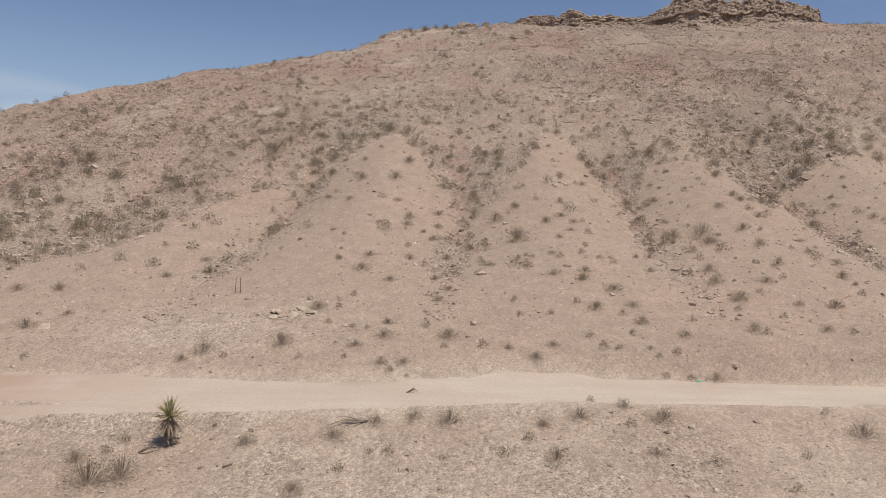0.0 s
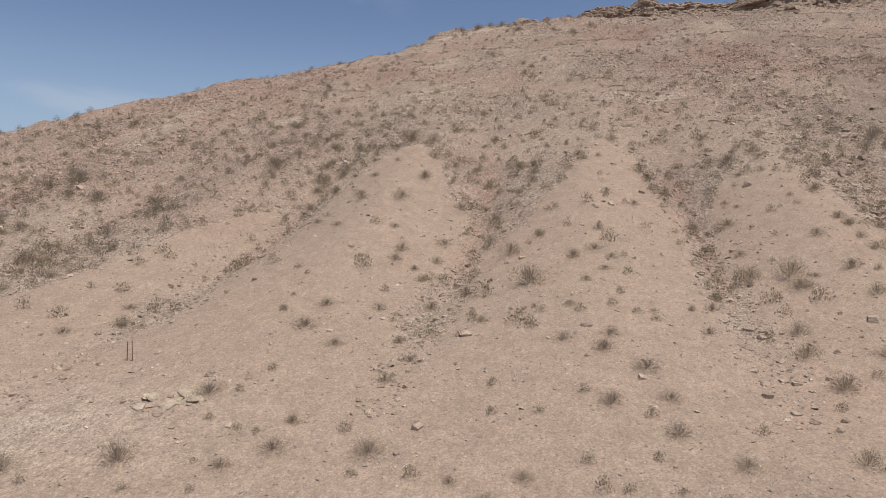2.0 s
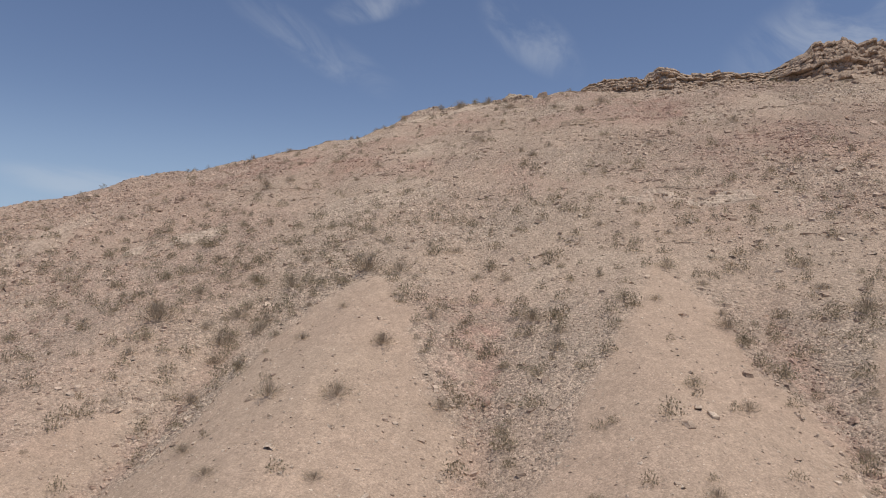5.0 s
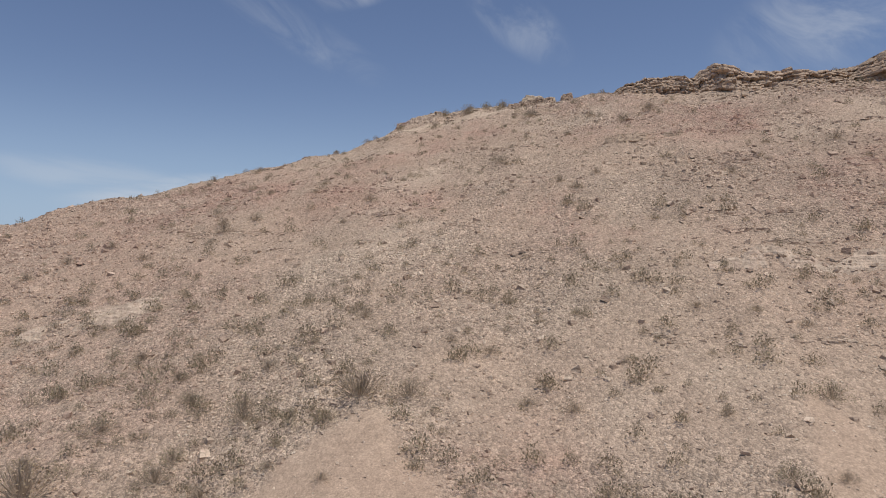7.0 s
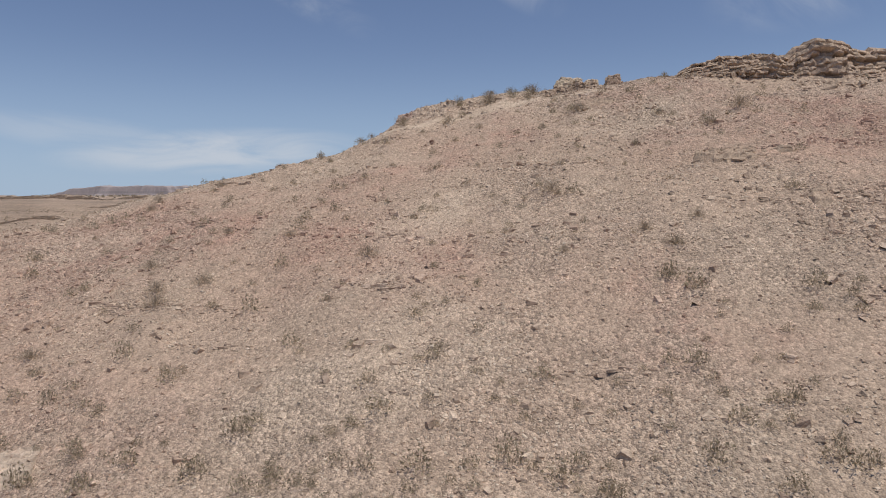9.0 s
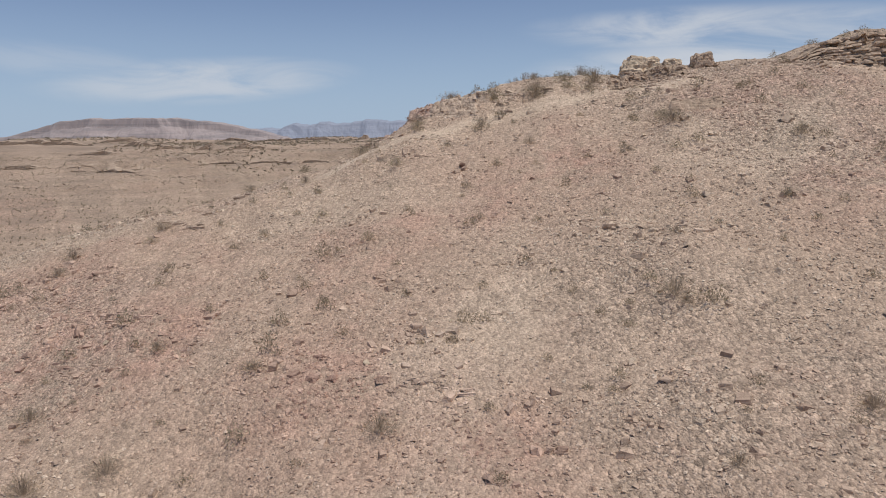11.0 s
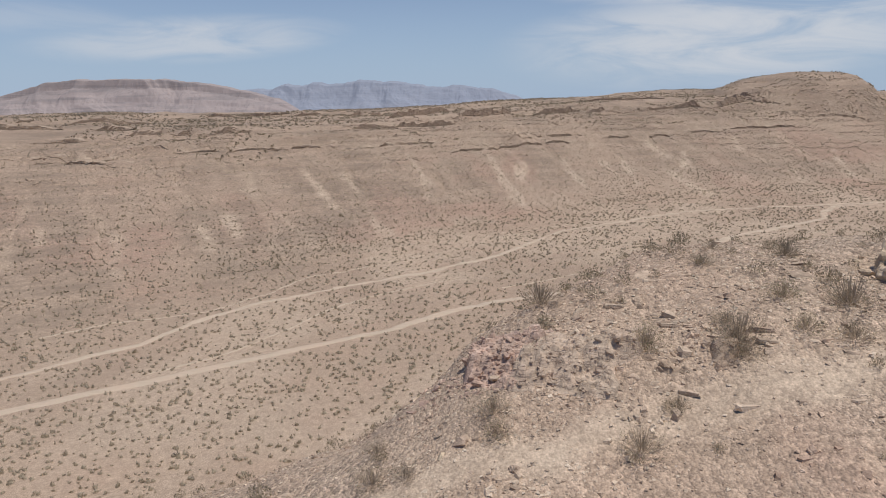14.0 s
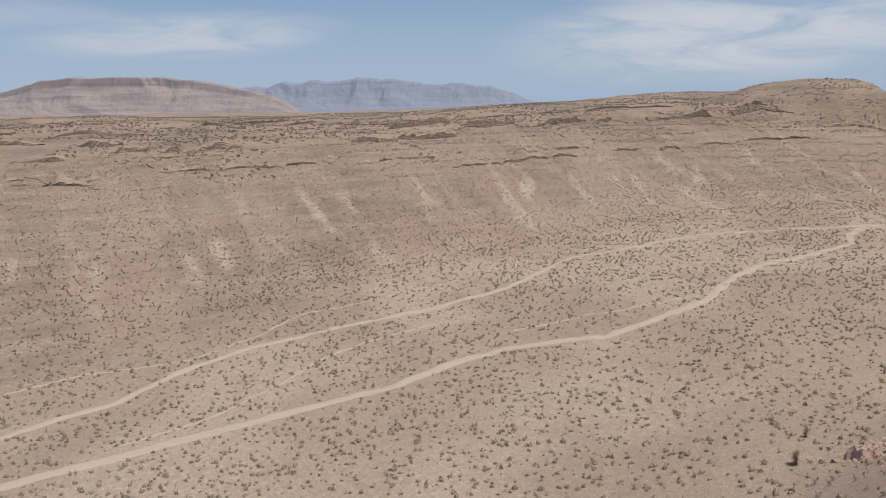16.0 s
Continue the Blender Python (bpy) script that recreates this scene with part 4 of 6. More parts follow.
def caprock(x0, x1, material, label, seed, front, fine):
    """A cliff of thin broken beds along the crest: stepped face, joints, undercuts, a rough top that runs back into the hill."""
    run = np.arange(x0, x1, fine)
    ey, ez = np.interp(run, CAP_X, CAP_Y), np.interp(run, CAP_X, CAP_Z)
    ends = smooth(0, 1.2, run - x0) * smooth(0, 1.2, x1 - run)
    ey = ey + 0.45 * fractal(run, run * 0, 3.5, 4, seed)
    ez = ez + 0.2 * fractal(run, run * 0 + 7, 2.2, 4, seed + 1) + 0.34 * (hashed(np.floor(run / 1.3), run * 0, seed) - 0.5)
    foot = height(run, ey - front, False) - 0.35
    ez = foot + 0.35 + (ez - foot - 0.35) * (0.82 + 0.18 * ends)
    rows, beds = [], 12
    for k in range(beds):
        one = lambda q: float(hashed(np.array([k]), np.array([q]), seed + 3)[0])
        size = 0.28 + 0.6 * one(1)
        cell = np.floor(run / size + 9 * one(2) + 0.4 * fractal(run, run * 0, 2, 2, seed + k))
        joint = np.abs(run / size + 9 * one(2) - cell - 0.02) < 0.07
        push = 0.42 * (hashed(cell, run * 0 + k, seed + 4) - 0.5) + 0.5 * (one(3) - 0.5) - 0.12 * joint + 0.45 * fractal(run, run * 0 + 0.7 * k, 2.4, 3, seed + 21) + 0.12 * fractal(run, run * 0 + k, 0.5, 2, seed + 40)
        a, b = k / beds, (k + 1) / beds
        # debris slope below, steep rock above
        lean_ = lambda h: -front * (1 - np.interp(h, (0, 0.3, 0.6, 1.0), (0, 0.42, 0.66, 1.0)))
        for h, tuck in ((a + 0.004, -0.07), (a + 0.35 / beds, 0.05), (b - 0.1 / beds, 0.06), (b, -0.04)):
            shake = 0.1 * (hashed(np.arange(len(run)), run * 0 + int(99 * h), seed + 15) - 0.5)
            rows.append(np.stack([run + 0.05 * fractal(run, run * 0 + h * 9, 0.5, 2, seed + 70), ey + lean_(h) - push - tuck + shake, foot + (ez - foot) * (h + 0.09 * (hashed(cell, run * 0 + k, seed + 8) - 0.5) + 0.05 * fractal(run, run * 0 + 3, 4, 2, seed + 12))], 1))
    for back_by, down in ((0.5, -0.04), (1.2, 0.02), (2.2, 0.08), (3.4, 0.2), (5.0, 0.45), (7.5, 1.0)):
        y = ey + back_by
        ground_z = height(run, y, False)
        z = np.maximum(ez - down + 0.12 * fractal(run, y, 1.1, 3, seed + 90), ground_z - 0.3) if back_by < 7 else ground_z - 0.6
        rows.append(np.stack([run, y, z], 1))
    v, n, m = np.concatenate(rows), len(run), len(rows)
    k, i = np.meshgrid(np.arange(m - 1), np.arange(n - 1), indexing="ij")
    base = tagged(new("rock_outcrop"), label, "rock outcrop", "rock outcrops of the hill")
    part("rock_mass", mesh_of("rock_mass", v, np.stack([k * n + i, k * n + i + 1, (k + 1) * n + i + 1, (k + 1) * n + i], -1).reshape(-1, 4), material), base)
    rng = np.random.default_rng(seed)
    shapes = [boulder_mesh(rng, "fallen_block", material, 0.7, 2, 0.2) for _ in range(4)]
    for k in range(int(7 * (x1 - x0))):
        x = rng.uniform(x0, x1)
        y = float(np.interp(x, run, ey)) - front * rng.uniform(0.3, 1.0) - rng.exponential(0.7)
        size = float(np.clip(0.1 + 0.08 * rng.pareto(2.5), 0.1, 0.45))
        ob = part("fallen_block", shapes[k % 4], base)
        ob.matrix_world = lying(x, y, ground_at(x, y) + (0.05 if y < np.interp(x, run, ey) - front else 0.3) * size) @ pose(0, 0, 0, rng.normal(0, 10), rng.normal(0, 10), rng.uniform(0, 360)) @ Matrix.Diagonal((size * rng.uniform(1.1, 1.7), size, size * 0.8, 1))
    return base


caprock(8.6, 17.2, CAP_ROCK, "brown layered caprock ledge on the crest", 2, 2.4, 0.11)
caprock(16.6, 29.5, CAP_ROCK, "long brown caprock ledge with an undercut, broken face", 3, 3.6, 0.12)
caprock(29.0, 66, DARK_ROCK, "tall brown layered caprock cliff on the crest", 4, 3.2, 0.2)


def cracked(x, y, size, seed):
    """Cells of broken rock: a number for each cell, and how near its edge is."""
    u, v = x / size, y / size
    i, j = np.floor(u), np.floor(v)
    near, second, own = np.full(x.shape, 9.0), np.full(x.shape, 9.0), np.zeros(x.shape)
    for di in (-1, 0, 1):
        for dj in (-1, 0, 1):
            a, b = i + di, j + dj
            dist = np.hypot(a + hashed(a, b, seed) - u, b + hashed(a, b, seed + 1) - v)
            closer = dist < near
            second = np.where(closer, near, np.minimum(second, dist))
            own = np.where(closer, hashed(a, b, seed + 2), own)
            near = np.where(closer, dist, near)
    return own, second - near


def bedrock(x, y, heading, length, depth, rise, block, material, label, seed, steep=0.35, mass=True):
    """Bedrock that breaks through the soil: a bedded, cracked bank with a worn front and its back in the hill."""
    step = max(0.07, block * 0.16)
    u, v = np.meshgrid(np.arange(-length / 2, length / 2 + step, step), np.arange(-depth / 2, depth / 2 + step, step))
    shape, (m, n) = u.ravel(), u.shape
    u, v = u.ravel(), v.ravel()
    c, s = math.cos(radians(heading)), math.sin(radians(heading))
    gx_, gy_ = x + c * u - s * v, y + s * u + c * v
    edge = np.minimum(1, 2.6 * (1 - np.abs(2 * u / length) ** 2)) * np.minimum(1, 2.6 * (1 - np.abs(2 * v / depth) ** 2))
    mask = smooth(0.15, 0.6, 0.75 * edge - (0.25 if rise < 0.7 else 0.0) + 0.75 * fractal(gx_, gy_, 1.8, 3, seed))
    coarse, gap = cracked(gx_ + 0.25 * block * fractal(gx_, gy_, block, 2, seed + 20), gy_, block * 1.5, seed)
    small, gap2 = cracked(gx_, gy_ * 1.3, block * 0.6, seed + 50)
    rough_front = smooth(-0.5, -0.5 + steep, v / depth + 0.12 * fractal(gx_, gy_, length / 6, 3, seed + 7))
    body = rough_front * (1 - 0.55 * smooth(0.0, 0.5, v / depth)) + 0.30 * (coarse - 0.5)
    layers = 5
    bedded = (np.floor(body * layers) + smooth(0.55, 1.0, body * layers % 1)) / layers
    up = rise * (0.75 * bedded + 0.25 * body) + 0.22 * block * (small - 0.5) * 2.2 - 0.10 * block * (smooth(0.10, 0.0, gap) + 0.6 * smooth(0.12, 0.0, gap2)) + 0.05 * block * fractal(gx_, gy_, block * 0.3, 2, seed + 90)
    fall = np.hypot(height(gx_ + 0.4, gy_, False) - height(gx_ - 0.4, gy_, False), height(gx_, gy_ + 0.4, False) - height(gx_, gy_ - 0.4, False)) / 0.8
    mask = mask * (1 - smooth(0.55, 0.8, fall))
    z = height(gx_, gy_) + 0.6 * mask * up - 0.25 * (1 - mask)
    base = tagged(new("rock_outcrop"), label, "rock outcrop", "rock outcrops of the hill")
    k, i = np.meshgrid(np.arange(m - 1), np.arange(n - 1), indexing="ij")
    if mass:
        part("rock_mass", mesh_of("rock_mass", np.stack([gx_, gy_, z], 1), np.stack([k * n + i, k * n + i + 1, (k + 1) * n + i + 1, (k + 1) * n + i], -1).reshape(-1, 4), material), base)
    rng = np.random.default_rng(seed)
    shapes = [boulder_mesh(rng, "fallen_block", material, 0.8, 2, 0.22) for _ in range(5)]
    heaped = mass and rise > 0.7
    for k in range(240 if heaped else int(min(24 + 3.5 * length * depth, 75))):
        bed = (rng.integers(0, 3) + 0.5) / 3 - 0.5
        bu, bv = np.clip(rng.normal(0, 0.26), -0.6, 0.6) * length, depth * (rng.uniform(-0.5, 0.3) if heaped else 0.8 * bed - 0.12 + rng.normal(0, 0.07))
        px_, py_ = x + c * bu - s * bv, y + s * bu + c * bv
        big = block * np.clip(0.2 + 0.16 * rng.pareto(2.6), 0.2, 0.8)
        ob = part("fallen_block", shapes[k % 5], base)
        seat = ground_at(px_, py_)
        if mass:
            seat = max(seat, float(z[np.argmin((gx_ - px_) ** 2 + (gy_ - py_) ** 2)]))
        ob.matrix_world = lying(px_, py_, seat - (0.1 if mass else 0.15) * big) @ pose(0, 0, 0, rng.normal(0, 22 if heaped else 9), rng.normal(0, 22 if heaped else 9), heading + rng.normal(0, 25 if mass else 12)) @ Matrix.Diagonal((big * rng.uniform(1.1, 1.9) * (1.0 if mass else 1.5), big, big * (1.0 if mass else 0.6), 1))
    return base


bedrock(-10.7, 114.2, -18, 3.8, 2.6, 1.3, 0.22, RED_ROCK, "crumbling reddish sandstone outcrop at the brow of the hill", 5, 0.8)
bedrock(-8.2, 113.2, -15, 3.6, 2.2, 1.05, 0.2, GREY_ROCK, "grey crumbling layered rock beside the red outcrop", 6, 0.7)
bedrock(-12.8, 112.4, 30, 2.6, 2.0, 0.4, 0.4, GREY_ROCK, "pale broken blocks below the red outcrop", 21, mass=False)
bedrock(2.6, 113.9, 0, 3.6, 1.5, 0.8, 0.36, CAP_ROCK, "dark undercut ledge below the limestone knob", 7, 0.5)
bedrock(6.0, 114.4, 2, 6.0, 2.0, 0.4, 0.34, GREY_ROCK, "low layered limestone ledge below the small knobs", 27, mass=False)
bedrock(-3.6, 117.0, 10, 8.0, 3.2, 0.3, 0.4, GREY_ROCK, "low grey bedded ledge on the hilltop", 8, mass=False)
bedrock(-4.6, 114.8, 4, 6.0, 1.8, 0.4, 0.3, GREY_ROCK, "thin grey bedded ledge on the hilltop", 22, mass=False)
bedrock(2.4, 110.6, 2, 9.0, 2.0, 0.35, 0.32, GREY_ROCK, "low grey bedded ledge on the upper slope", 9, mass=False)
bedrock(14.6, 80.4, 2, 10.0, 1.8, 0.38, 0.32, GREY_ROCK, "thin pale ledge across the slope", 15)
bedrock(9.4, 96.5, -4, 5.5, 1.8, 0.5, 0.4, CAP_ROCK, "dark broken ledge across the upper slope", 16)
bedrock(13.6, 92.0, 3, 5.5, 1.6, 0.45, 0.36, CAP_ROCK, "dark broken ledge across the upper slope", 17)
bedrock(-22.0, 80.0, 8, 8.0, 2.2, 0.3, 0.36, GREY_ROCK, "low broken ledge across the slope", 20)
bedrock(1.4, 112.7, 2, 3.2, 0.9, 0.75, 0.26, CAP_ROCK, "dark red bed below the limestone knob", 31, 0.5)
bedrock(4.2, 108.2, -6, 5.0, 1.2, 0.6, 0.32, CAP_ROCK, "dark broken bed across the upper slope", 32, 0.5)
bedrock(-5.3, 113.0, -4, 2.6, 1.0, 0.6, 0.26, CAP_ROCK, "dark thin-bedded ledge on the hilltop", 33, 0.5)
bedrock(-7.2, 115.9, -8, 3.2, 1.0, 0.6, 0.26, CAP_ROCK, "dark thin-bedded ledge at the back of the hilltop", 34, 0.5)
bedrock(31.0, 182.6, 4, 9.0, 5.5, 2.6, 0.9, RED_ROCK, "pink crumbling outcrop at the foot of the hill", 35, 0.6)
bedrock(3.0, 117.2, 0, 6.0, 2.6, 0.35, 0.4, GREY_ROCK, "broken pale rock round the limestone knob", 25, mass=False)


def ledge(xs, ys, rise, seed):
    """A broken band of caprock along the far side of the valley: an upright jointed face, its flat top running back into the slope."""
    step, reach = 0.4, 0.35 if xs[-1] - xs[0] < 25 else 0.08
    xs = (xs[0] - reach * (xs[1] - xs[0]), *xs[1:-1], xs[-1] + reach * (xs[-1] - xs[-2]))
    ys = (ys[0] - reach * (ys[1] - ys[0]), *ys[1:-1], ys[-1] + reach * (ys[-1] - ys[-2]))
    count = int(max(np.hypot(np.diff(xs), np.diff(ys)).sum() / step, 12))
    t = np.linspace(0, len(xs) - 1, count)
    cx, cy = np.interp(t, np.arange(len(xs)), xs), np.interp(t, np.arange(len(ys)), ys)
    run = np.arange(count) * step
    cy = cy + 0.8 * fractal(run, run * 0, 8, 4, seed)
    taper = min(7.0, 0.3 * run[-1])
    ends = smooth(-0.5, taper, run) * smooth(-0.5, taper, run[-1] - run)
    gaps = smooth(-0.75, -0.35, fractal(run, run * 0 + 5, 14, 3, seed + 1))
    tall = 0.58 * rise * (0.15 + 0.85 * gaps) * (0.3 + 0.7 * ends) * (1 + 0.5 * (hashed(np.floor(run / 2.3), run * 0 + 3, seed) - 0.5) + 0.5 * (hashed(np.floor(run / 5.9), run * 0 + 4, seed) - 0.5))
    low = height(cx, cy, False) - 0.3
    rows, beds = [], 5
    for k in range(beds):
        size = 1.1 + 1.7 * float(hashed(np.array([k]), np.array([1]), seed)[0])
        cell = np.floor(run / size + 0.5 * fractal(run, run * 0 + k, 4, 2, seed + k))
        push = 0.9 * (hashed(cell, run * 0 + k, seed + 2) - 0.5) + 0.15 * fractal(run, run * 0 + k, 1.2, 2, seed + 7)
        back_by = 1.1 * rise * k / beds
        for h, tuck in ((k / beds + 0.01, -0.22), ((k + 0.35) / beds, 0.1), ((k + 0.96) / beds, 0.12)):
            rows.append(np.stack([cx, cy + back_by - push - tuck, low + tall * h + 0.3], 1))
    top = low + 0.3 + tall
    for back_by, down in ((1.0, -0.05), (2.5, 0.1), (5.0, 0.4), (8.0, 1.2)):
        y = cy + 1.05 * rise + back_by
        ground_z = height(cx, y, False)
        rows.append(np.stack([cx, y, np.where(back_by < 7, np.maximum(top - down * rise / 2 + 0.2 * fractal(cx, y, 2.5, 2, seed + 9), ground_z - 0.2), ground_z - 0.8)], 1))
    rows.insert(0, np.stack([cx, cy - 0.5, low - 0.8], 1))
    v, m = np.concatenate(rows), len(rows)
    k, i = np.meshgrid(np.arange(m - 1), np.arange(count - 1), indexing="ij")
    f = np.stack([k * count + i, k * count + i + 1, (k + 1) * count + i + 1, (k + 1) * count + i], -1).reshape(-1, 4)
    return tagged(new("rock_ledge", mesh_of("rock_ledge", v, f, FAR_ROCK)), "dark broken caprock ledge across the far slope", "rock ledge", "caprock ledges of the far side")


ledge((-160, -151, -140, -131), (308, 313, 315, 324), 2.4, 301)
ledge((-105, -95, -87, -77), (337, 345, 352, 364), 1.2, 302)
ledge((-75, -62, -50, -32), (368, 376, 385, 393), 1.6, 303)
ledge((-31, -10, 9, 27), (385, 392, 402, 411), 1.4, 304)
ledge((-5, 23, 31), (402, 417, 421), 1.3, 305)
ledge((43, 53), (422, 423), 1.3, 306)
ledge((65, 72), (429, 430), 1.6, 307)
ledge((86, 95), (435, 437), 1.4, 308)
ledge((103, 128, 138), (439, 446, 445), 1.5, 309)
ledge((-159, -151, -141, -129), (305, 310, 310, 314), 1.2, 310)
ledge((-168, -160, -152), (320, 324, 327), 1.7, 311)
ledge((-123, -114, -107), (330, 333, 336), 1.0, 312)
ledge((-160, -153), (354, 356), 2.8, 313)
ledge((-141, -136), (337, 341), 3.4, 314)
ledge((-134, -131), (341, 350), 2.8, 315)
ledge((-125, -118, -108), (345, 349, 358), 3.7, 316)
ledge((-68, -58), (398, 404), 3.2, 317)
ledge((-50, -33), (409, 416), 3.3, 318)
ledge((-218, -215), (390, 393), 1.7, 319)
ledge((-194, -182), (391, 418), 2.3, 320)
ledge((-167, -140), (530, 535), 2.2, 323)
ledge((-123, -114), (498, 503), 3.0, 324)
ledge((-85, -69), (486, 503), 4.2, 325)
ledge((-56, -46, -35), (431, 438, 449), 4.4, 326)
ledge((-25, -14, -4), (426, 432, 442), 5.3, 327)
ledge((16, 30), (452, 457), 4.3, 328)
ledge((41, 50), (456, 459), 2.9, 329)
ledge((70, 89), (467, 476), 2.8, 330)
ledge((89, 110, 126, 139), (473, 469, 481, 473), 5.4, 331)
ledge((45, 86), (507, 507), 2.0, 332)
ledge((152, 179), (464, 464), 2.0, 335)
ledge((-200, -178, -166), (268, 290, 303), 2.2, 341)
ledge((-186, -172, -158), (470, 486, 490), 2.4, 342)
ledge((-215, -200, -180), (330, 342, 352), 2.6, 343)


def level_line(level, x):
    """Where the far slope first climbs to a level."""
    y = rim(x)[:, None] + np.arange(-5, 150, 1.5)[None, :]
    z = height(np.repeat(x[:, None], y.shape[1], 1).ravel(), y.ravel(), False).reshape(y.shape)
    hit_at = np.argmax(z > level, axis=1)
    return y[np.arange(len(x)), hit_at], hit_at > 0


# broken blocks along the beds of the far side
bx_, by_, bs_ = [], [], []
lx = np.arange(-230, 231, 2.5)
for n_level, level in enumerate((20.4, 22.3, 24.6, 26.2, 27.4, 29.0, 30.6, 31.6, 32.4, 34.0, 35.0, 35.8, 37.2, 38.4, 40.5, 43.0, 46.0, 49.5, 52.5)):
    ly, found = level_line(level, lx)
    many = 800 if level < 29 else 1200
    x = rng.uniform(-230, 230, many * 3)
    band = fractal(x, x * 0 + level * 9, 30, 4, 400 + n_level)
    near = np.interp(x, lx, found.astype(float)) > 0.99
    keep = near & (band + rng.normal(0, 0.12, len(x)) > (0.25 if level < 27 else 0.05 if level < 31 else -0.1))
    x = x[keep][:many]
    bx_.append(x)
    by_.append(np.interp(x, lx, ly) + rng.normal(0, 0.7, len(x)))
    bs_.append(np.clip(0.2 + 0.2 * rng.pareto(2.5, len(x)), 0, 0.95 if level > 30 else 0.7))
strewn("ledge_blocks", np.concatenate(bx_), np.concatenate(by_), np.concatenate(bs_), rng, [c * (1.4, 0.9, 1.0) for c in STONES], CHIP_FACES, FAR_ROCK, "broken brown blocks along the beds of the far slope", "broken rock", 0.3, 0.12)


# ---- distance ----
def mesa(name, x0, x1, y, base, top, ridge, seed, material, label, steep, rough_top, relief):
    """A far range: a long ridge with worn slopes."""
    u = np.linspace(0, 1, 460)
    w = np.linspace(0, 1, 84)
    U, W = np.meshgrid(u, w)
    X = x0 + (x1 - x0) * U
    line = np.interp(u, *ridge)
    crest = line[None, :] * (1 + rough_top * fractal(X * 1.0, X * 0 + seed, (x1 - x0) / 30, 5, seed))
    rib = fractal(X + 90 * value_noise(X, W * 500, 260, seed + 9), W * 260, (x1 - x0) / 26, 6, seed + 3)
    lap = np.clip(W + relief * rib * np.sin(np.pi * np.clip(W / 0.9, 0, 1)), 0, 1)
    up = np.interp(lap, (0, 0.3, 0.5, 0.56, 0.6, 0.72, 0.76, 1.0), steep)
    Z = base + (top - base) * crest * up
    Y = y + 300 * (W - 0.75)
    n, m = len(u), len(w)
    c = (np.arange(m - 1)[:, None] * n + np.arange(n - 1)[None, :]).ravel()
    me = mesh_of(name, np.stack([X, Y, Z], -1).reshape(-1, 3), np.stack([c, c + 1, c + n + 1, c + n], 1), material)
    return tagged(new(name, me), label, "mountains", kind="structure")


# rock tones of the far hills, with the distance haze mixed into the colour
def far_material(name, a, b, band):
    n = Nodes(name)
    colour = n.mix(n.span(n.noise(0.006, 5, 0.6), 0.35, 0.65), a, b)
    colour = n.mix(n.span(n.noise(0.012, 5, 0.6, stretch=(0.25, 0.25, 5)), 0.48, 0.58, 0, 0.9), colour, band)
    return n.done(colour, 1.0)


# paled mesa and blue range: haze painted as base colour
MESA = far_material("haze_tinted_mesa", (0.36, 0.305, 0.294), (0.325, 0.278, 0.271), (0.275, 0.242, 0.24))
HAZE_BLUE = far_material("haze_tinted_range", (0.27, 0.296, 0.36), (0.285, 0.308, 0.37), (0.255, 0.28, 0.343))
mesa("backdrop_mesa", -3300, -850, 3300, -15, 180, ((0, 0.28, 0.384, 0.45, 0.487, 0.521, 0.59, 0.726, 0.77, 0.836, 0.891, 0.935, 0.967, 1), (0.45, 0.5, 0.668, 0.875, 1.004, 1.03, 1.04, 1.02, 0.937, 0.832, 0.662, 0.521, 0.302, 0)), 7, MESA, "flat-topped mesa far across the plain, paled for haze", (0, 0.24, 0.46, 0.57, 0.62, 0.78, 0.97, 1.0), 0.025, 0.08)
mesa("backdrop_range", -2300, 620, 4300, 0, 202, ((0, 0.279, 0.315, 0.351, 0.412, 0.447, 0.496, 0.531, 0.579, 0.637, 0.684, 0.708, 0.755, 0.801, 0.836, 0.871, 0.92, 1), (0.75, 0.78, 0.829, 0.888, 0.959, 0.884, 1.02, 1.03, 0.99, 0.828, 0.736, 0.813, 0.738, 0.646, 0.508, 0.287, 0.15, 0.05)), 8, HAZE_BLUE, "mountain range on the horizon, coloured blue for haze", (0, 0.3, 0.52, 0.6, 0.66, 0.86, 0.93, 1.0), 0.06, 0.07)


# ---- plants of the hill, one by one ----
def shrub_thing(name, rng, twigs, leaves, leaf_size, leaf_material, tall, label):
    """A desert shrub: bare twigs fanned out from the root, small leaves on them."""
    base = tagged(new(name), label, "shrub", "desert shrubs on the hill")
    v, f = tuft(rng, twigs, 0.014)
    part("stem", mesh_of("stem", v * (1, 1, tall), f, TWIG), base)
    v, f = leaflets(rng, leaves, leaf_size)
    part("foliage", mesh_of("foliage", v * (1, 1, tall), f, leaf_material), base)
    return base


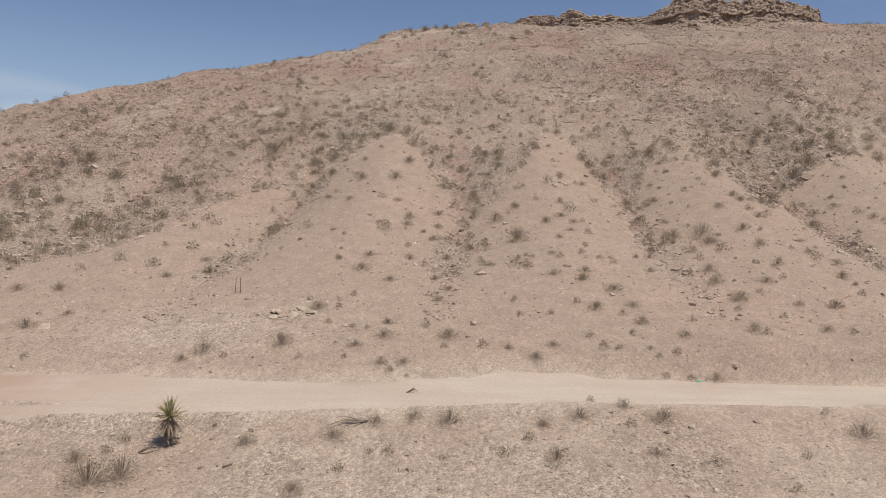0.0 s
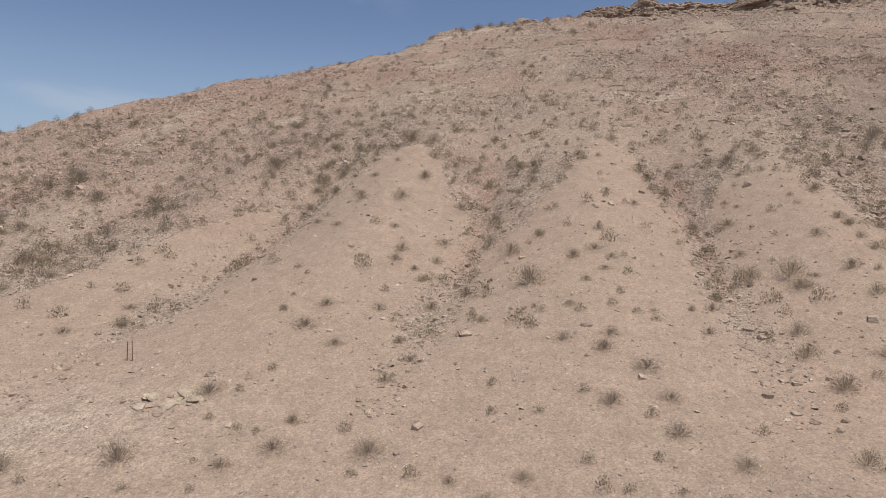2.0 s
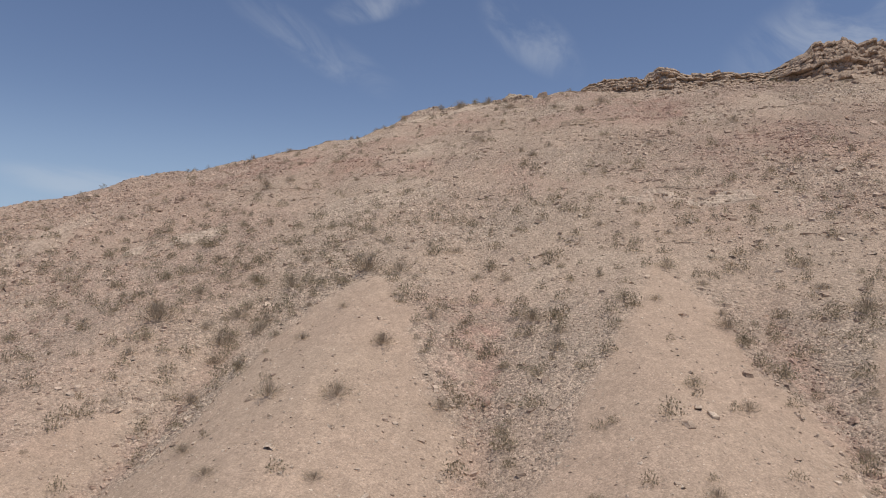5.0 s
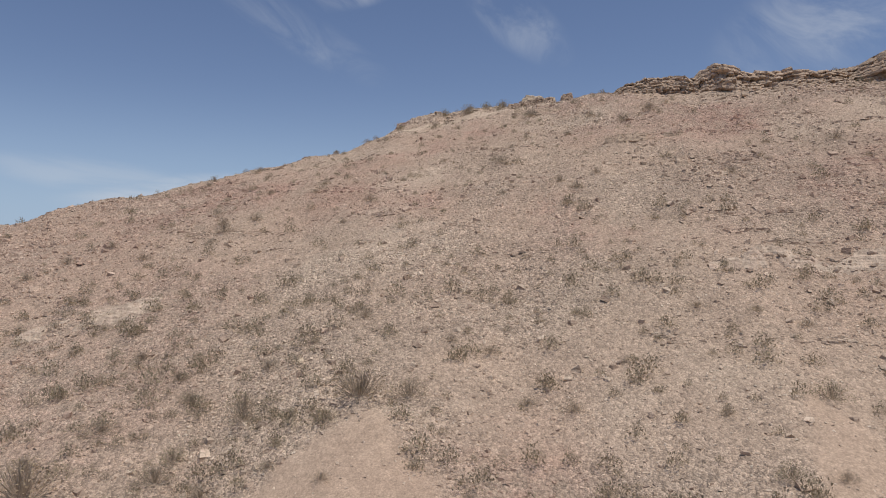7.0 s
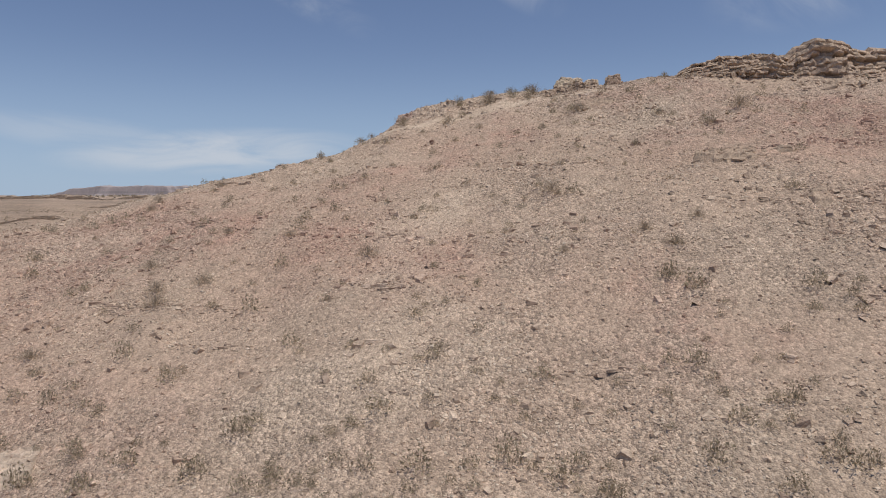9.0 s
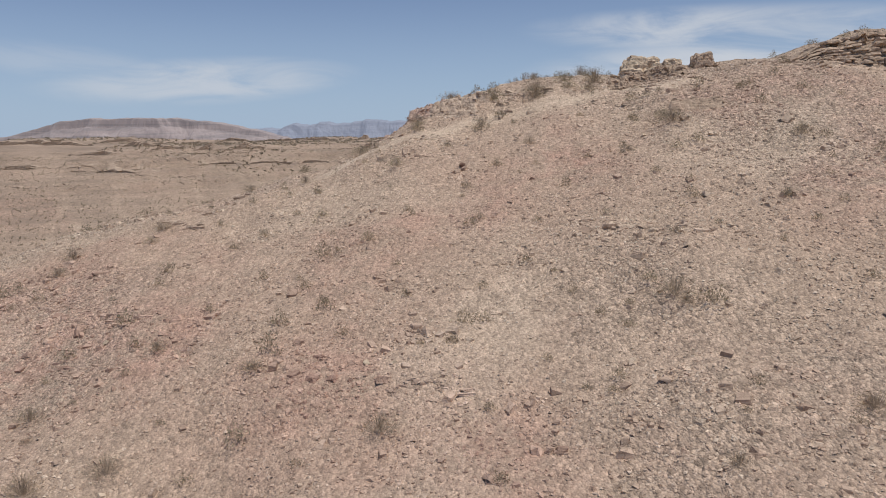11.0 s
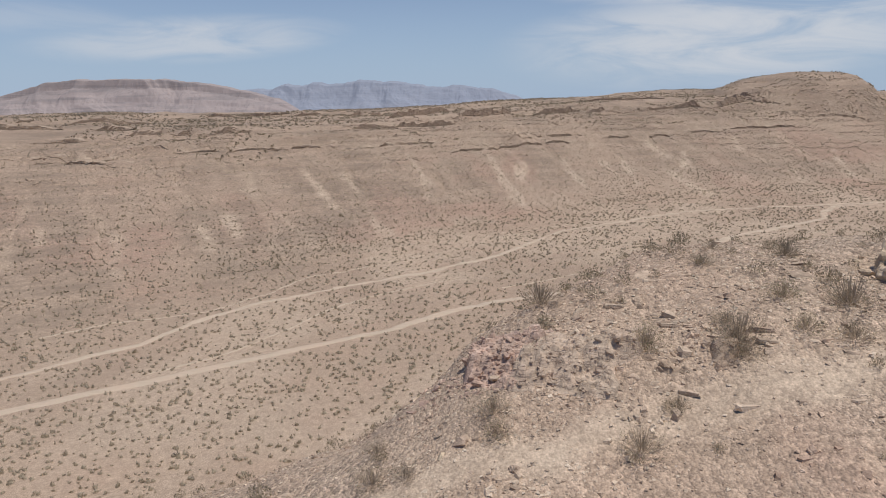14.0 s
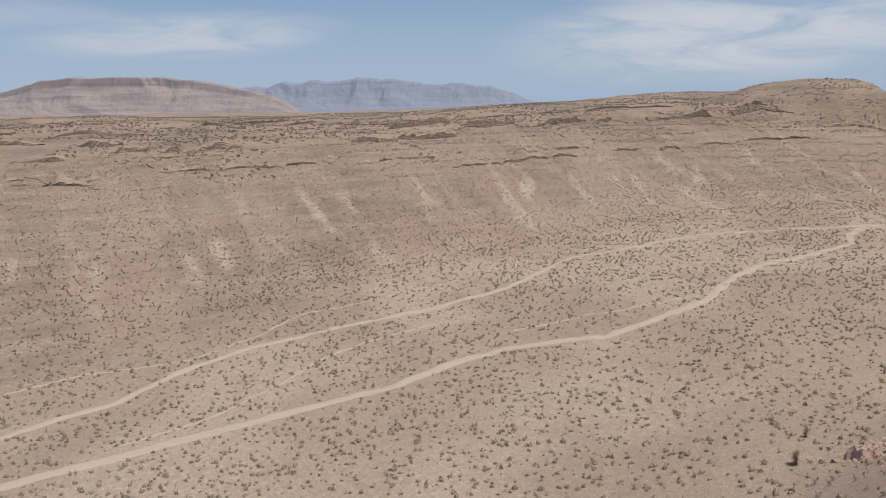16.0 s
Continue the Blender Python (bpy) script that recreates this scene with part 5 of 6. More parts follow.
rng = np.random.default_rng(12)
GREY = "small grey-green desert shrub with bare twigs on stony ground"
OLIVE = "low olive-green creosote bush rooted in stony ground"
STRAW = "dry straw-coloured bushy tuft on bare soil"
shrub_kinds = [shrub_thing("desert_shrub", rng, 190, 620, 0.045, LEAF, 1.1, GREY) for _ in range(5)]
shrub_kinds += [shrub_thing("creosote_bush", rng, 170, 640, 0.05, GREEN_LEAF, 1.35, OLIVE) for _ in range(2)]
shrub_kinds += [shrub_thing("dry_bush", rng, 260, 220, 0.08, DRY_LEAF, 1.2, STRAW) for _ in range(3)]
ROADSIDE_SHRUBS = ((-3.9, 18.6, 0.63), (-9.8, 18.9, 0.96), (10.4, 18.9, 0.39), (-9, 19.2, 0.81), (-2.8, 19.8, 0.44), (-10.8, 20.2, 0.51), (8.7, 20.4, 0.45), (3.8, 20.5, 0.56), (0.3, 20.5, 0.24), (-10.1, 20.7, 0.42), (2.2, 20.8, 0.49), (-1.4, 20.9, 0.46), (-2, 20.9, 0.25), (7, 20.9, 0.5), (11.7, 20.9, 0.39), (-6, 21.3, 0.72), (-9.9, 21.5, 0.4), (1.7, 21.7, 0.18), (-3.3, 21.8, 0.63), (3.1, 21.8, 0.44), (14.3, 22.3, 0.83), (3.7, 22.7, 0.69), (-2, 22.8, 0.54), (6.7, 22.8, 0.46), (0.5, 22.9, 0.81), (-0.7, 23.1, 0.58), (5, 23.2, 0.78), (7.9, 23.2, 0.86), (13.9, 23.9, 0.36), (6.8, 24.2, 0.53), (5.7, 24.8, 0.37))
FOOT_SHRUBS_A = ((-1.2, 27.3, 0.23), (-2.3, 27.9, 0.51), (-1.4, 28, 0.56), (9.6, 28.1, 0.42), (-5.8, 28.4, 0.38), (-3.9, 28.5, 0.29), (4.2, 28.7, 0.53), (-10, 29, 0.73), (3.1, 29.4, 0.59), (7.9, 29.4, 0.44), (0.3, 29.6, 0.39), (-6.8, 29.7, 0.65), (5.1, 29.8, 0.5), (14.7, 30.2, 0.45), (18.7, 30.5, 0.46), (11.2, 30.6, 0.61), (0.5, 30.8, 0.72), (17.9, 31.2, 0.52), (-4, 31.8, 0.37), (-0.5, 32, 0.48), (-2.4, 32.4, 0.75), (12.2, 32.6, 0.43), (5.5, 33.4, 0.39), (9.1, 33.6, 0.45), (-6, 33.9, 0.84))
FOOT_SHRUBS_B = ((-1.9, 27.5, 0.37), (11.6, 27.9, 0.65), (10.6, 28, 0.38), (-10.7, 28.3, 0.52), (-9, 28.5, 0.38), (-17.4, 28.6, 0.38), (9.5, 28.9, 0.39), (10.3, 29, 0.44), (7.2, 29.4, 0.49), (9.3, 29.5, 0.34), (2, 29.6, 0.49), (-3.6, 29.7, 0.6), (-4.5, 29.9, 0.25), (14.2, 30.5, 0.56), (6.9, 30.6, 0.46), (-2.4, 30.7, 0.66), (8.9, 31, 0.36), (-3.3, 31.6, 0.32), (-19.4, 32, 0.69), (-5.2, 32.3, 0.32), (9.7, 32.4, 0.7), (4, 33.3, 0.39), (17, 33.4, 0.44), (-18.4, 33.8, 0.51))
LOWER_SPURS_SHRUBS_A = ((-5, 34.2, 0.4), (9.9, 34.7, 0.63), (7.1, 34.9, 0.46), (3.9, 35.3, 0.41), (-0.1, 35.8, 0.59), (16, 36.3, 0.66), (23, 37.1, 0.49), (-20.8, 37.3, 0.56), (0.5, 37.7, 0.56), (-2.8, 38.5, 0.57), (18.6, 38.9, 0.64), (15.8, 39.1, 0.97), (-0.3, 39.5, 0.78), (8.4, 39.7, 0.59), (-4.6, 40, 0.79), (12.6, 41.1, 0.68), (16.2, 41.2, 0.88), (3, 41.5, 0.62), (10.5, 41.6, 0.48), (9.8, 42.2, 0.49), (-4.4, 42.5, 0.63), (6.9, 42.7, 0.56), (8.8, 42.8, 0.49))
LOWER_SPURS_SHRUBS_B = ((7.9, 34.2, 0.51), (15.3, 34.8, 0.46), (20.4, 35, 0.52), (18.7, 35.4, 0.53), (-4.5, 36, 0.42), (9.4, 36.8, 0.92), (17.5, 37.2, 0.49), (-23.2, 37.5, 0.62), (8, 38.3, 0.57), (23.5, 38.6, 0.51), (6.5, 39.1, 0.71), (19.8, 39.4, 0.46), (-15.9, 39.7, 0.59), (23.4, 39.7, 0.59), (2.2, 40.1, 0.46), (-13.9, 41.2, 0.75), (20.3, 41.2, 0.75), (-6.2, 41.6, 0.48), (7.3, 41.9, 0.48), (24.5, 42.3, 0.63), (5.3, 42.6, 0.56), (-1.9, 42.8, 0.64))
SPURS_SHRUBS_A = ((-14.8, 43.2, 0.71), (12.4, 43.5, 0.57), (23.6, 43.9, 0.58), (22.6, 44.2, 0.44), (20.7, 44.6, 0.74), (1.9, 45.5, 0.6), (-6.5, 45.9, 0.38), (24.1, 46.1, 0.53), (8.8, 46.9, 0.54), (-0.6, 47.2, 0.62), (21.9, 47.2, 0.54), (20.8, 47.5, 0.55), (16.3, 48.3, 0.88), (-1.3, 48.6, 0.8), (14.8, 48.7, 0.64), (8.5, 49.5, 0.73), (17.8, 49.9, 0.41), (-0.3, 50.4, 0.66), (-2.4, 50.6, 0.75), (23, 51.7, 0.76), (27.9, 51.9, 1.02), (32.7, 52.2, 0.6), (8.9, 52.4, 0.6))
SPURS_SHRUBS_B = ((-6.3, 43.3, 0.5), (0.4, 43.9, 0.73), (13.4, 44, 0.51), (9.3, 44.3, 0.44), (7.8, 45.4, 0.52), (5, 45.5, 1.05), (18, 46.1, 0.76), (-21.6, 46.4, 0.54), (-7.4, 47, 0.46), (19, 47.2, 0.54), (29.6, 47.3, 0.62), (18, 47.6, 1.1), (7.3, 48.4, 0.56), (9.3, 48.6, 0.56), (-2.5, 49.3, 0.65), (-14.8, 49.9, 0.41), (23.1, 50.1, 0.91), (30.6, 50.4, 0.5), (3.9, 50.6, 1), (16.7, 51.7, 0.68), (20.8, 52, 0.68), (5.5, 52.4, 0.77))
UPPER_SPURS_SHRUBS_A = ((-0.3, 53.5, 0.97), (-3.5, 53.8, 0.62), (2.5, 53.9, 0.88), (-23.3, 54.3, 1.34), (-31.6, 54.8, 0.63), (30, 55.6, 0.82), (16, 56.3, 0.55), (17.2, 56.5, 0.65), (32.1, 57, 0.75), (30, 57.5, 0.57), (33.7, 58, 0.57), (11.7, 58.3, 0.67), (2.5, 58.7, 0.67), (23.1, 58.8, 0.77), (9.9, 59.1, 0.68), (17.8, 59.6, 0.59), (0, 60.2, 0.79), (30, 61.1, 0.9), (24.5, 62.1, 0.91), (31.5, 62.2, 1.22))
UPPER_SPURS_SHRUBS_B = ((23.1, 53.5, 0.61), (-7.3, 53.9, 0.71), (22.7, 54.1, 0.62), (25.1, 54.4, 0.63), (31.5, 55.5, 0.64), (-31, 55.7, 1.01), (-9.4, 56.5, 0.65), (6.5, 56.8, 0.46), (-8.8, 57.1, 0.47), (15.5, 57.8, 0.76), (21.4, 58.1, 0.48), (18.3, 58.6, 0.58), (-4.1, 58.8, 1.06), (-7, 59, 0.87), (-22.8, 59.3, 1.46), (34.4, 59.7, 0.59), (-37.6, 60.6, 0.89), (-11.7, 61.8, 0.81), (4, 62.1, 0.57), (-29.6, 62.5, 1.53))
MIDDLE_SLOPE_SHRUBS_A = ((4.7, 63, 0.59), (19.6, 63.3, 0.72), (-3.2, 63.6, 0.73), (-10.3, 63.7, 0.56), (-16.2, 64.2, 0.58), (-7.4, 64.7, 0.63), (24.9, 65.2, 0.85), (-12.3, 65.4, 0.64), (-16.2, 65.7, 0.85), (19.5, 66, 0.97), (-36.6, 66.4, 1.19), (0.6, 66.4, 0.46), (-12.6, 66.7, 0.98), (35.2, 66.7, 1.41), (13.1, 66.8, 0.53), (21.5, 67, 1.09), (-12.2, 67.2, 0.88), (-16.6, 67.6, 1.32), (-13.8, 67.7, 0.8), (-21.3, 68.3, 0.52), (41.9, 68.7, 0.9), (-8.4, 68.8, 0.51), (-12.7, 69.2, 1.24), (30.9, 69.9, 1.02), (-2.4, 70, 0.42), (-37.4, 70.4, 1.15), (7.7, 70.7, 0.41), (43.4, 70.9, 1.15), (-8.3, 71.1, 0.55), (18.7, 71.3, 0.93), (-20.9, 71.5, 0.46), (-5.8, 71.8, 1.4), (2.4, 71.9, 0.81))
MIDDLE_SLOPE_SHRUBS_B = ((21.1, 63.2, 0.62), (33.3, 63.4, 1.35), (4.9, 63.6, 1.04), (2.4, 63.9, 0.53), (-9.2, 64.5, 0.39), (5, 65, 0.76), (13, 65.4, 1.17), (37.3, 65.5, 0.75), (3.6, 65.8, 0.44), (-9.4, 66.3, 0.52), (33.7, 66.4, 0.87), (-34, 66.6, 1.31), (24.6, 66.7, 0.87), (41.8, 66.7, 0.98), (3.9, 66.9, 0.87), (-1.3, 67.1, 0.71), (0.4, 67.3, 0.61), (-10.8, 67.7, 0.99), (-10.6, 68.3, 0.76), (18.6, 68.7, 0.78), (38.2, 68.8, 1.12), (8.8, 69.1, 0.44), (35.6, 69.8, 1.02), (13, 69.9, 0.64), (-12.5, 70.2, 0.81), (-6.8, 70.6, 0.7), (31.8, 70.9, 1.5), (-15.8, 71, 0.95), (11.4, 71.2, 1.04), (-4.4, 71.3, 0.49), (-10.4, 71.7, 1.05), (-3.8, 71.9, 1.1))
SLOPE_SHRUBS = ((5.5, 72, 0.38), (0.5, 72.1, 0.38), (6.7, 72.2, 0.38), (-10.6, 72.3, 0.97), (15.4, 72.9, 0.54), (-19, 73.2, 0.72), (8.1, 74, 0.4), (-17.8, 74.2, 0.67), (-14.3, 74.2, 0.73), (5, 74.2, 0.46), (-10.3, 74.3, 0.79), (-10.3, 75.5, 0.4), (12.4, 75.6, 0.59), (-15.6, 75.7, 0.44), (-14.1, 75.7, 0.49), (-16.9, 75.9, 0.58), (-11.6, 76, 0.38), (-6.7, 77.2, 0.66), (8.4, 77.3, 0.56), (-20.4, 78.6, 0.61), (18.6, 78.8, 0.7), (-8.6, 78.9, 0.38), (-10.3, 80, 0.31), (-9.1, 80.7, 0.45), (-15.1, 80.9, 0.46), (4, 81.8, 0.45), (9.9, 81.8, 0.44), (-11.7, 81.9, 0.38), (-3.3, 81.9, 0.42))
UPPER_SLOPE_SHRUBS = ((-5.5, 82, 0.42), (-3.1, 82.6, 0.33), (12.8, 84.1, 0.48), (-7.3, 84.3, 0.41), (6.9, 84.3, 0.44), (8.2, 85.3, 0.5), (-22.6, 86.3, 0.62), (4.4, 89.2, 0.46), (13.8, 89.6, 0.84), (-19.2, 90.3, 0.81), (-13.8, 93.8, 0.5), (-8.5, 94.1, 0.32), (-0.2, 94.9, 0.6), (5.5, 95.2, 0.45), (-17.7, 95.4, 0.5))
CREST_SHRUBS_A = ((-16.5, 97.1, 0.45), (5, 98.1, 0.43), (0.9, 100, 0.26), (1.5, 100.5, 0.48), (-6.8, 101.4, 0.42), (7.2, 102.1, 0.36), (-9.7, 102.4, 0.34), (-14, 103.9, 0.5), (-15.3, 104.4, 0.43), (-0.6, 104.6, 0.31), (-11, 105.2, 0.28), (-0.3, 105.8, 0.41), (-17.9, 106, 0.44), (-11, 107, 0.74), (2.1, 107.3, 0.7), (-22.9, 107.5, 0.36), (-18.7, 107.9, 0.54), (-12.8, 108.5, 0.36), (-16, 108.6, 0.53), (-14.6, 109.5, 0.27), (-12.3, 109.7, 0.26), (-7.1, 110.4, 0.42), (-19.6, 110.5, 0.68), (-16.8, 111.6, 0.5), (-3.9, 112.7, 0.69), (-0.9, 113.3, 0.45), (-6.3, 113.6, 0.52), (-0.5, 114.7, 0.52), (-8.9, 115.7, 0.37), (-1.8, 116.7, 0.36), (-0.9, 117.9, 0.54), (-13.8, 118.7, 0.54), (-5.4, 121.2, 0.46))
CREST_SHRUBS_B = ((3.6, 97.3, 0.34), (4.6, 99.7, 0.38), (-11.2, 100.4, 0.54), (-4.5, 100.7, 0.4), (1.6, 101.6, 0.36), (-25.6, 102.3, 0.4), (-21.9, 103.6, 0.52), (-18.9, 104.4, 0.46), (7, 104.6, 0.54), (-22.1, 105.1, 0.59), (-2, 105.2, 0.38), (-6.1, 105.9, 0.53), (-14.7, 106.3, 0.3), (-4.5, 107.2, 0.59), (-20.6, 107.4, 0.39), (1.8, 107.7, 0.58), (0.6, 108, 0.49), (0.5, 108.5, 0.4), (-8.6, 108.6, 0.42), (-1.9, 109.5, 0.36), (-5.2, 110.3, 0.34), (-22.1, 110.5, 0.69), (-10.4, 111.3, 0.67), (-13.5, 112.1, 0.46), (-6.2, 113.2, 0.42), (-4, 113.3, 0.63), (-4, 114, 0.58), (-2.2, 114.8, 0.35), (-6.6, 115.7, 0.38), (-3.8, 117.2, 0.41), (-2.4, 118.5, 0.4), (-2.8, 119.3, 0.52))
SLOPE_SHRUBS_B = ((8.4, 67, 0.67), (10, 67, 0.62), (-6.2, 67.7, 0.54), (6.7, 68.3, 0.34), (-3.2, 68.3, 0.4), (-17.4, 68.8, 0.67), (-3.6, 68.9, 0.34), (7.6, 70.5, 0.59), (-14.5, 70.9, 0.42), (-19.8, 71.3, 0.55), (0.7, 72.4, 0.61), (-13.1, 72.9, 0.95), (-5.9, 74, 0.49), (-0.8, 75.2, 0.83), (-2.5, 75.5, 0.67), (10.6, 76.2, 0.54), (3.1, 77.4, 0.54), (-3.9, 78.8, 0.47))
UPPER_SLOPE_SHRUBS_B = ((-29.6, 85.2, 0.83), (-5.3, 86.7, 0.47), (-6.1, 86.7, 0.41), (-28.2, 87.2, 0.7), (-4, 88.2, 0.33), (-4.7, 88.4, 0.33), (-9.9, 88.5, 0.29), (-26.1, 88.7, 0.56), (-0.4, 89.2, 0.52), (-18.7, 89.3, 0.84), (4.3, 89.3, 0.75), (-6, 89.4, 0.46), (0.2, 90.5, 0.3), (3.3, 90.6, 0.51), (22.5, 90.6, 0.71), (-17.1, 90.9, 0.84), (5.7, 91.1, 0.54), (-9.3, 91.2, 0.88), (-6.3, 91.7, 0.38), (-2.9, 91.9, 0.38), (-3.6, 92.1, 0.32), (-16.2, 92.4, 0.36), (-20.9, 93.2, 0.64), (10.7, 93.2, 0.69), (-4.6, 93.3, 0.33), (21.7, 93.3, 0.74), (-7.5, 94.2, 0.48), (-0.5, 95.1, 0.9), (-2.8, 95.1, 0.39), (-1.8, 95.4, 0.35), (-3.5, 96.4, 0.4), (8.4, 96.6, 0.5))
CREST_SHRUBS_C = ((-12.2, 97, 0.32), (-9.3, 97.1, 0.36), (-6.6, 97.1, 0.41), (-4.1, 97.4, 0.31), (-13.2, 98.1, 0.45), (-5, 98.2, 0.43), (0.3, 98.3, 0.51), (1.8, 98.6, 0.35), (-9.9, 99, 0.39), (-15.1, 99, 0.48), (-19.5, 99.3, 0.46), (4.6, 99.7, 0.61), (-1.9, 100.2, 0.42), (-12.4, 100.2, 0.36), (9.1, 101.2, 0.67), (-25.4, 101.9, 0.74), (-17.5, 102.1, 0.38), (-16.3, 102.7, 0.5), (0.5, 102.7, 0.47), (11.5, 103.1, 0.83), (-25.6, 103.4, 0.71), (-7.6, 103.7, 0.26), (6.8, 104.1, 0.81), (-0.3, 104.8, 0.59), (-14.8, 106.4, 0.46), (2.1, 106.6, 1.09), (-5.8, 111.7, 0.58), (-8.7, 113.8, 0.61))
CACTI = ((-7.7, 106.1, 0.25), (-4.9, 104.6, 0.23), (-0.4, 105.2, 0.26), (0.1, 107.4, 0.22), (1, 109.5, 0.25), (-9.7, 106.9, 0.17), (-15.7, 105.3, 0.19), (-15.2, 105.4, 0.22), (-14.5, 104.4, 0.18), (-13.8, 104, 0.18), (-13.8, 103.4, 0.2), (-6.5, 108.3, 0.21), (-4.8, 115.5, 0.26), (13.9, 76.5, 0.33), (17.8, 76.1, 0.35), (15, 67.2, 0.31), (6.6, 72.2, 0.27), (15.2, 78.3, 0.28), (5.1, 70.9, 0.37), (-7.5, 105.7, 0.26), (-3.8, 105.4, 0.26), (-0.4, 104.9, 0.25), (1.8, 96.1, 0.22), (2, 99, 0.16), (-3.3, 100.3, 0.26), (-4.7, 100.3, 0.26), (-12.3, 99.7, 0.27), (2.3, 102.9, 0.21), (-6.1, 96.8, 0.23), (-8.2, 96, 0.27), (-8.6, 95.8, 0.27), (-25.3, 99.4, 0.28), (13.3, 39.6, 0.39), (40.7, 72.4, 0.47), (36, 63.5, 0.41))
BOULDERS = ((0.7, 106.6, 0.46), (11.2, 23.3, 0.35), (8.8, 22.8, 0.54), (-8.1, 20.7, 0.19), (-6.2, 31.7, 0.29), (6, 21.7, 0.27), (-18.6, 32.1, 0.91), (-7.6, 32.9, 0.44), (-7.1, 33.6, 0.73), (-6.8, 34.3, 0.51), (-7.1, 32.4, 0.43), (-6.3, 33.1, 0.39), (-7.7, 30.5, 0.41), (12.5, 28.3, 0.38), (-8.9, 74.3, 0.66), (4.1, 67.1, 0.55), (5.1, 71.1, 0.37), (-10.1, 93.7, 0.42), (-9.2, 93.5, 0.31), (-1.9, 100.2, 0.35), (-20.1, 96.4, 0.45), (-7.6, 95.5, 0.26), (-12.8, 60.1, 0.56), (-10.3, 115.7, 0.21), (-11.8, 111.3, 0.45), (-11.3, 111.5, 0.53))
BROW_SHRUBS = ((-8.9, 117.3, 1.0), (-10.5, 112.0, 1.0), (-8.9, 115.2, 0.6), (-6.3, 113.4, 0.9), (-3.9, 113.2, 1.1), (-3.8, 117.2, 0.7), (-2.2, 114.7, 0.8), (-0.5, 114.4, 1.1), (-2.1, 113.4, 0.8), (-1.0, 113.0, 0.8), (-6.9, 110.6, 0.9), (-13.7, 112.5, 0.7), (-13.6, 111.1, 0.7), (-12.7, 110.9, 0.6), (-0.9, 117.9, 0.9))
all_shrubs = [place for group in (ROADSIDE_SHRUBS, FOOT_SHRUBS_A, FOOT_SHRUBS_B, LOWER_SPURS_SHRUBS_A, LOWER_SPURS_SHRUBS_B, SPURS_SHRUBS_A, SPURS_SHRUBS_B, UPPER_SPURS_SHRUBS_A, UPPER_SPURS_SHRUBS_B, MIDDLE_SLOPE_SHRUBS_A, MIDDLE_SLOPE_SHRUBS_B, SLOPE_SHRUBS, UPPER_SLOPE_SHRUBS, CREST_SHRUBS_A, CREST_SHRUBS_B, BROW_SHRUBS, SLOPE_SHRUBS_B, UPPER_SLOPE_SHRUBS_B, CREST_SHRUBS_C) for place in group]
all_shrubs.sort(key=lambda place: -place[2])
things, rest = all_shrubs[:295], all_shrubs[295:]
first_used = set()
for k, (x, y, wide) in enumerate(things):
    kind = int(rng.choice(10, p=(0.13, 0.13, 0.13, 0.13, 0.12, 0.09, 0.07, 0.07, 0.07, 0.06)))
    m = pose(x, y, ground_at(x, y) - 0.03, 0, 0, rng.uniform(0, 360)) @ Matrix.Diagonal((wide * 0.84, wide * 0.84 * rng.uniform(0.8, 1.1), wide * 0.8 * rng.uniform(0.8, 1.1), 1))
    if kind in first_used:
        copy_thing(shrub_kinds[kind], m)
    else:
        first_used.add(kind)
        shrub_kinds[kind].matrix_basis = m
for kind, ob in enumerate(shrub_kinds):
    if kind not in first_used:
        ob.matrix_basis = pose(-20 - kind, 60, ground_at(-20 - kind, 60))
rx, ry, rw = (np.array(c) for c in zip(*rest))
scrub("small_scrub", rx, ry, np.minimum(rw * 0.6, 0.45), rng, 120, 0, "tiny dry grey-green tufts between the larger bushes", HILL_LEAF)


def barrel_cactus(rng):
    """A short ribbed barrel with a spiny reddish skin."""
    base = tagged(new("barrel_cactus"), "reddish-brown spiny barrel cactus on stony ground", "cactus", "barrel cacti")
    ribs, n, m = 13, 52, 12
    a = np.linspace(0, 2 * np.pi, n, endpoint=False)
    rows = []
    for k in range(m + 1):
        h = k / m
        r = (0.78 + 0.22 * math.sin(min(h * 2.2, 1.57))) * math.sqrt(max(1 - max(0, (h - 0.45) / 0.55) ** 2.2, 0.0004))
        w = r * (1 + 0.09 * np.cos(ribs * a))
        rows.append(np.stack([np.cos(a) * w, np.sin(a) * w, np.full(n, 1.7 * h - 0.1)], 1))
    k, i = np.meshgrid(np.arange(m), np.arange(n), indexing="ij")
    j = (i + 1) % n
    part("body", mesh_of("body", np.concatenate(rows), np.stack([k * n + i, k * n + j, (k + 1) * n + j, (k + 1) * n + i], -1).reshape(-1, 4), CACTUS, False), base)
    v, f = [], []
    for r in range(ribs):
        for k in range(2, m):
            p = rows[k][int(r * n / ribs)]
            for _ in range(3):
                d = np.array((p[0], p[1], rng.normal(0, 0.5))) + rng.normal(0, 0.5, 3)
                d = d / np.linalg.norm(d) * 0.26
                s = np.cross(d, (0.3, 0.1, 1.0)) * 0.06
                f.append((len(v), len(v) + 1, len(v) + 2))
                v += [p - s, p + d, p + s]
    part("spine_cover", mesh_of("spine_cover", v, f, CACTUS), base)
    return base


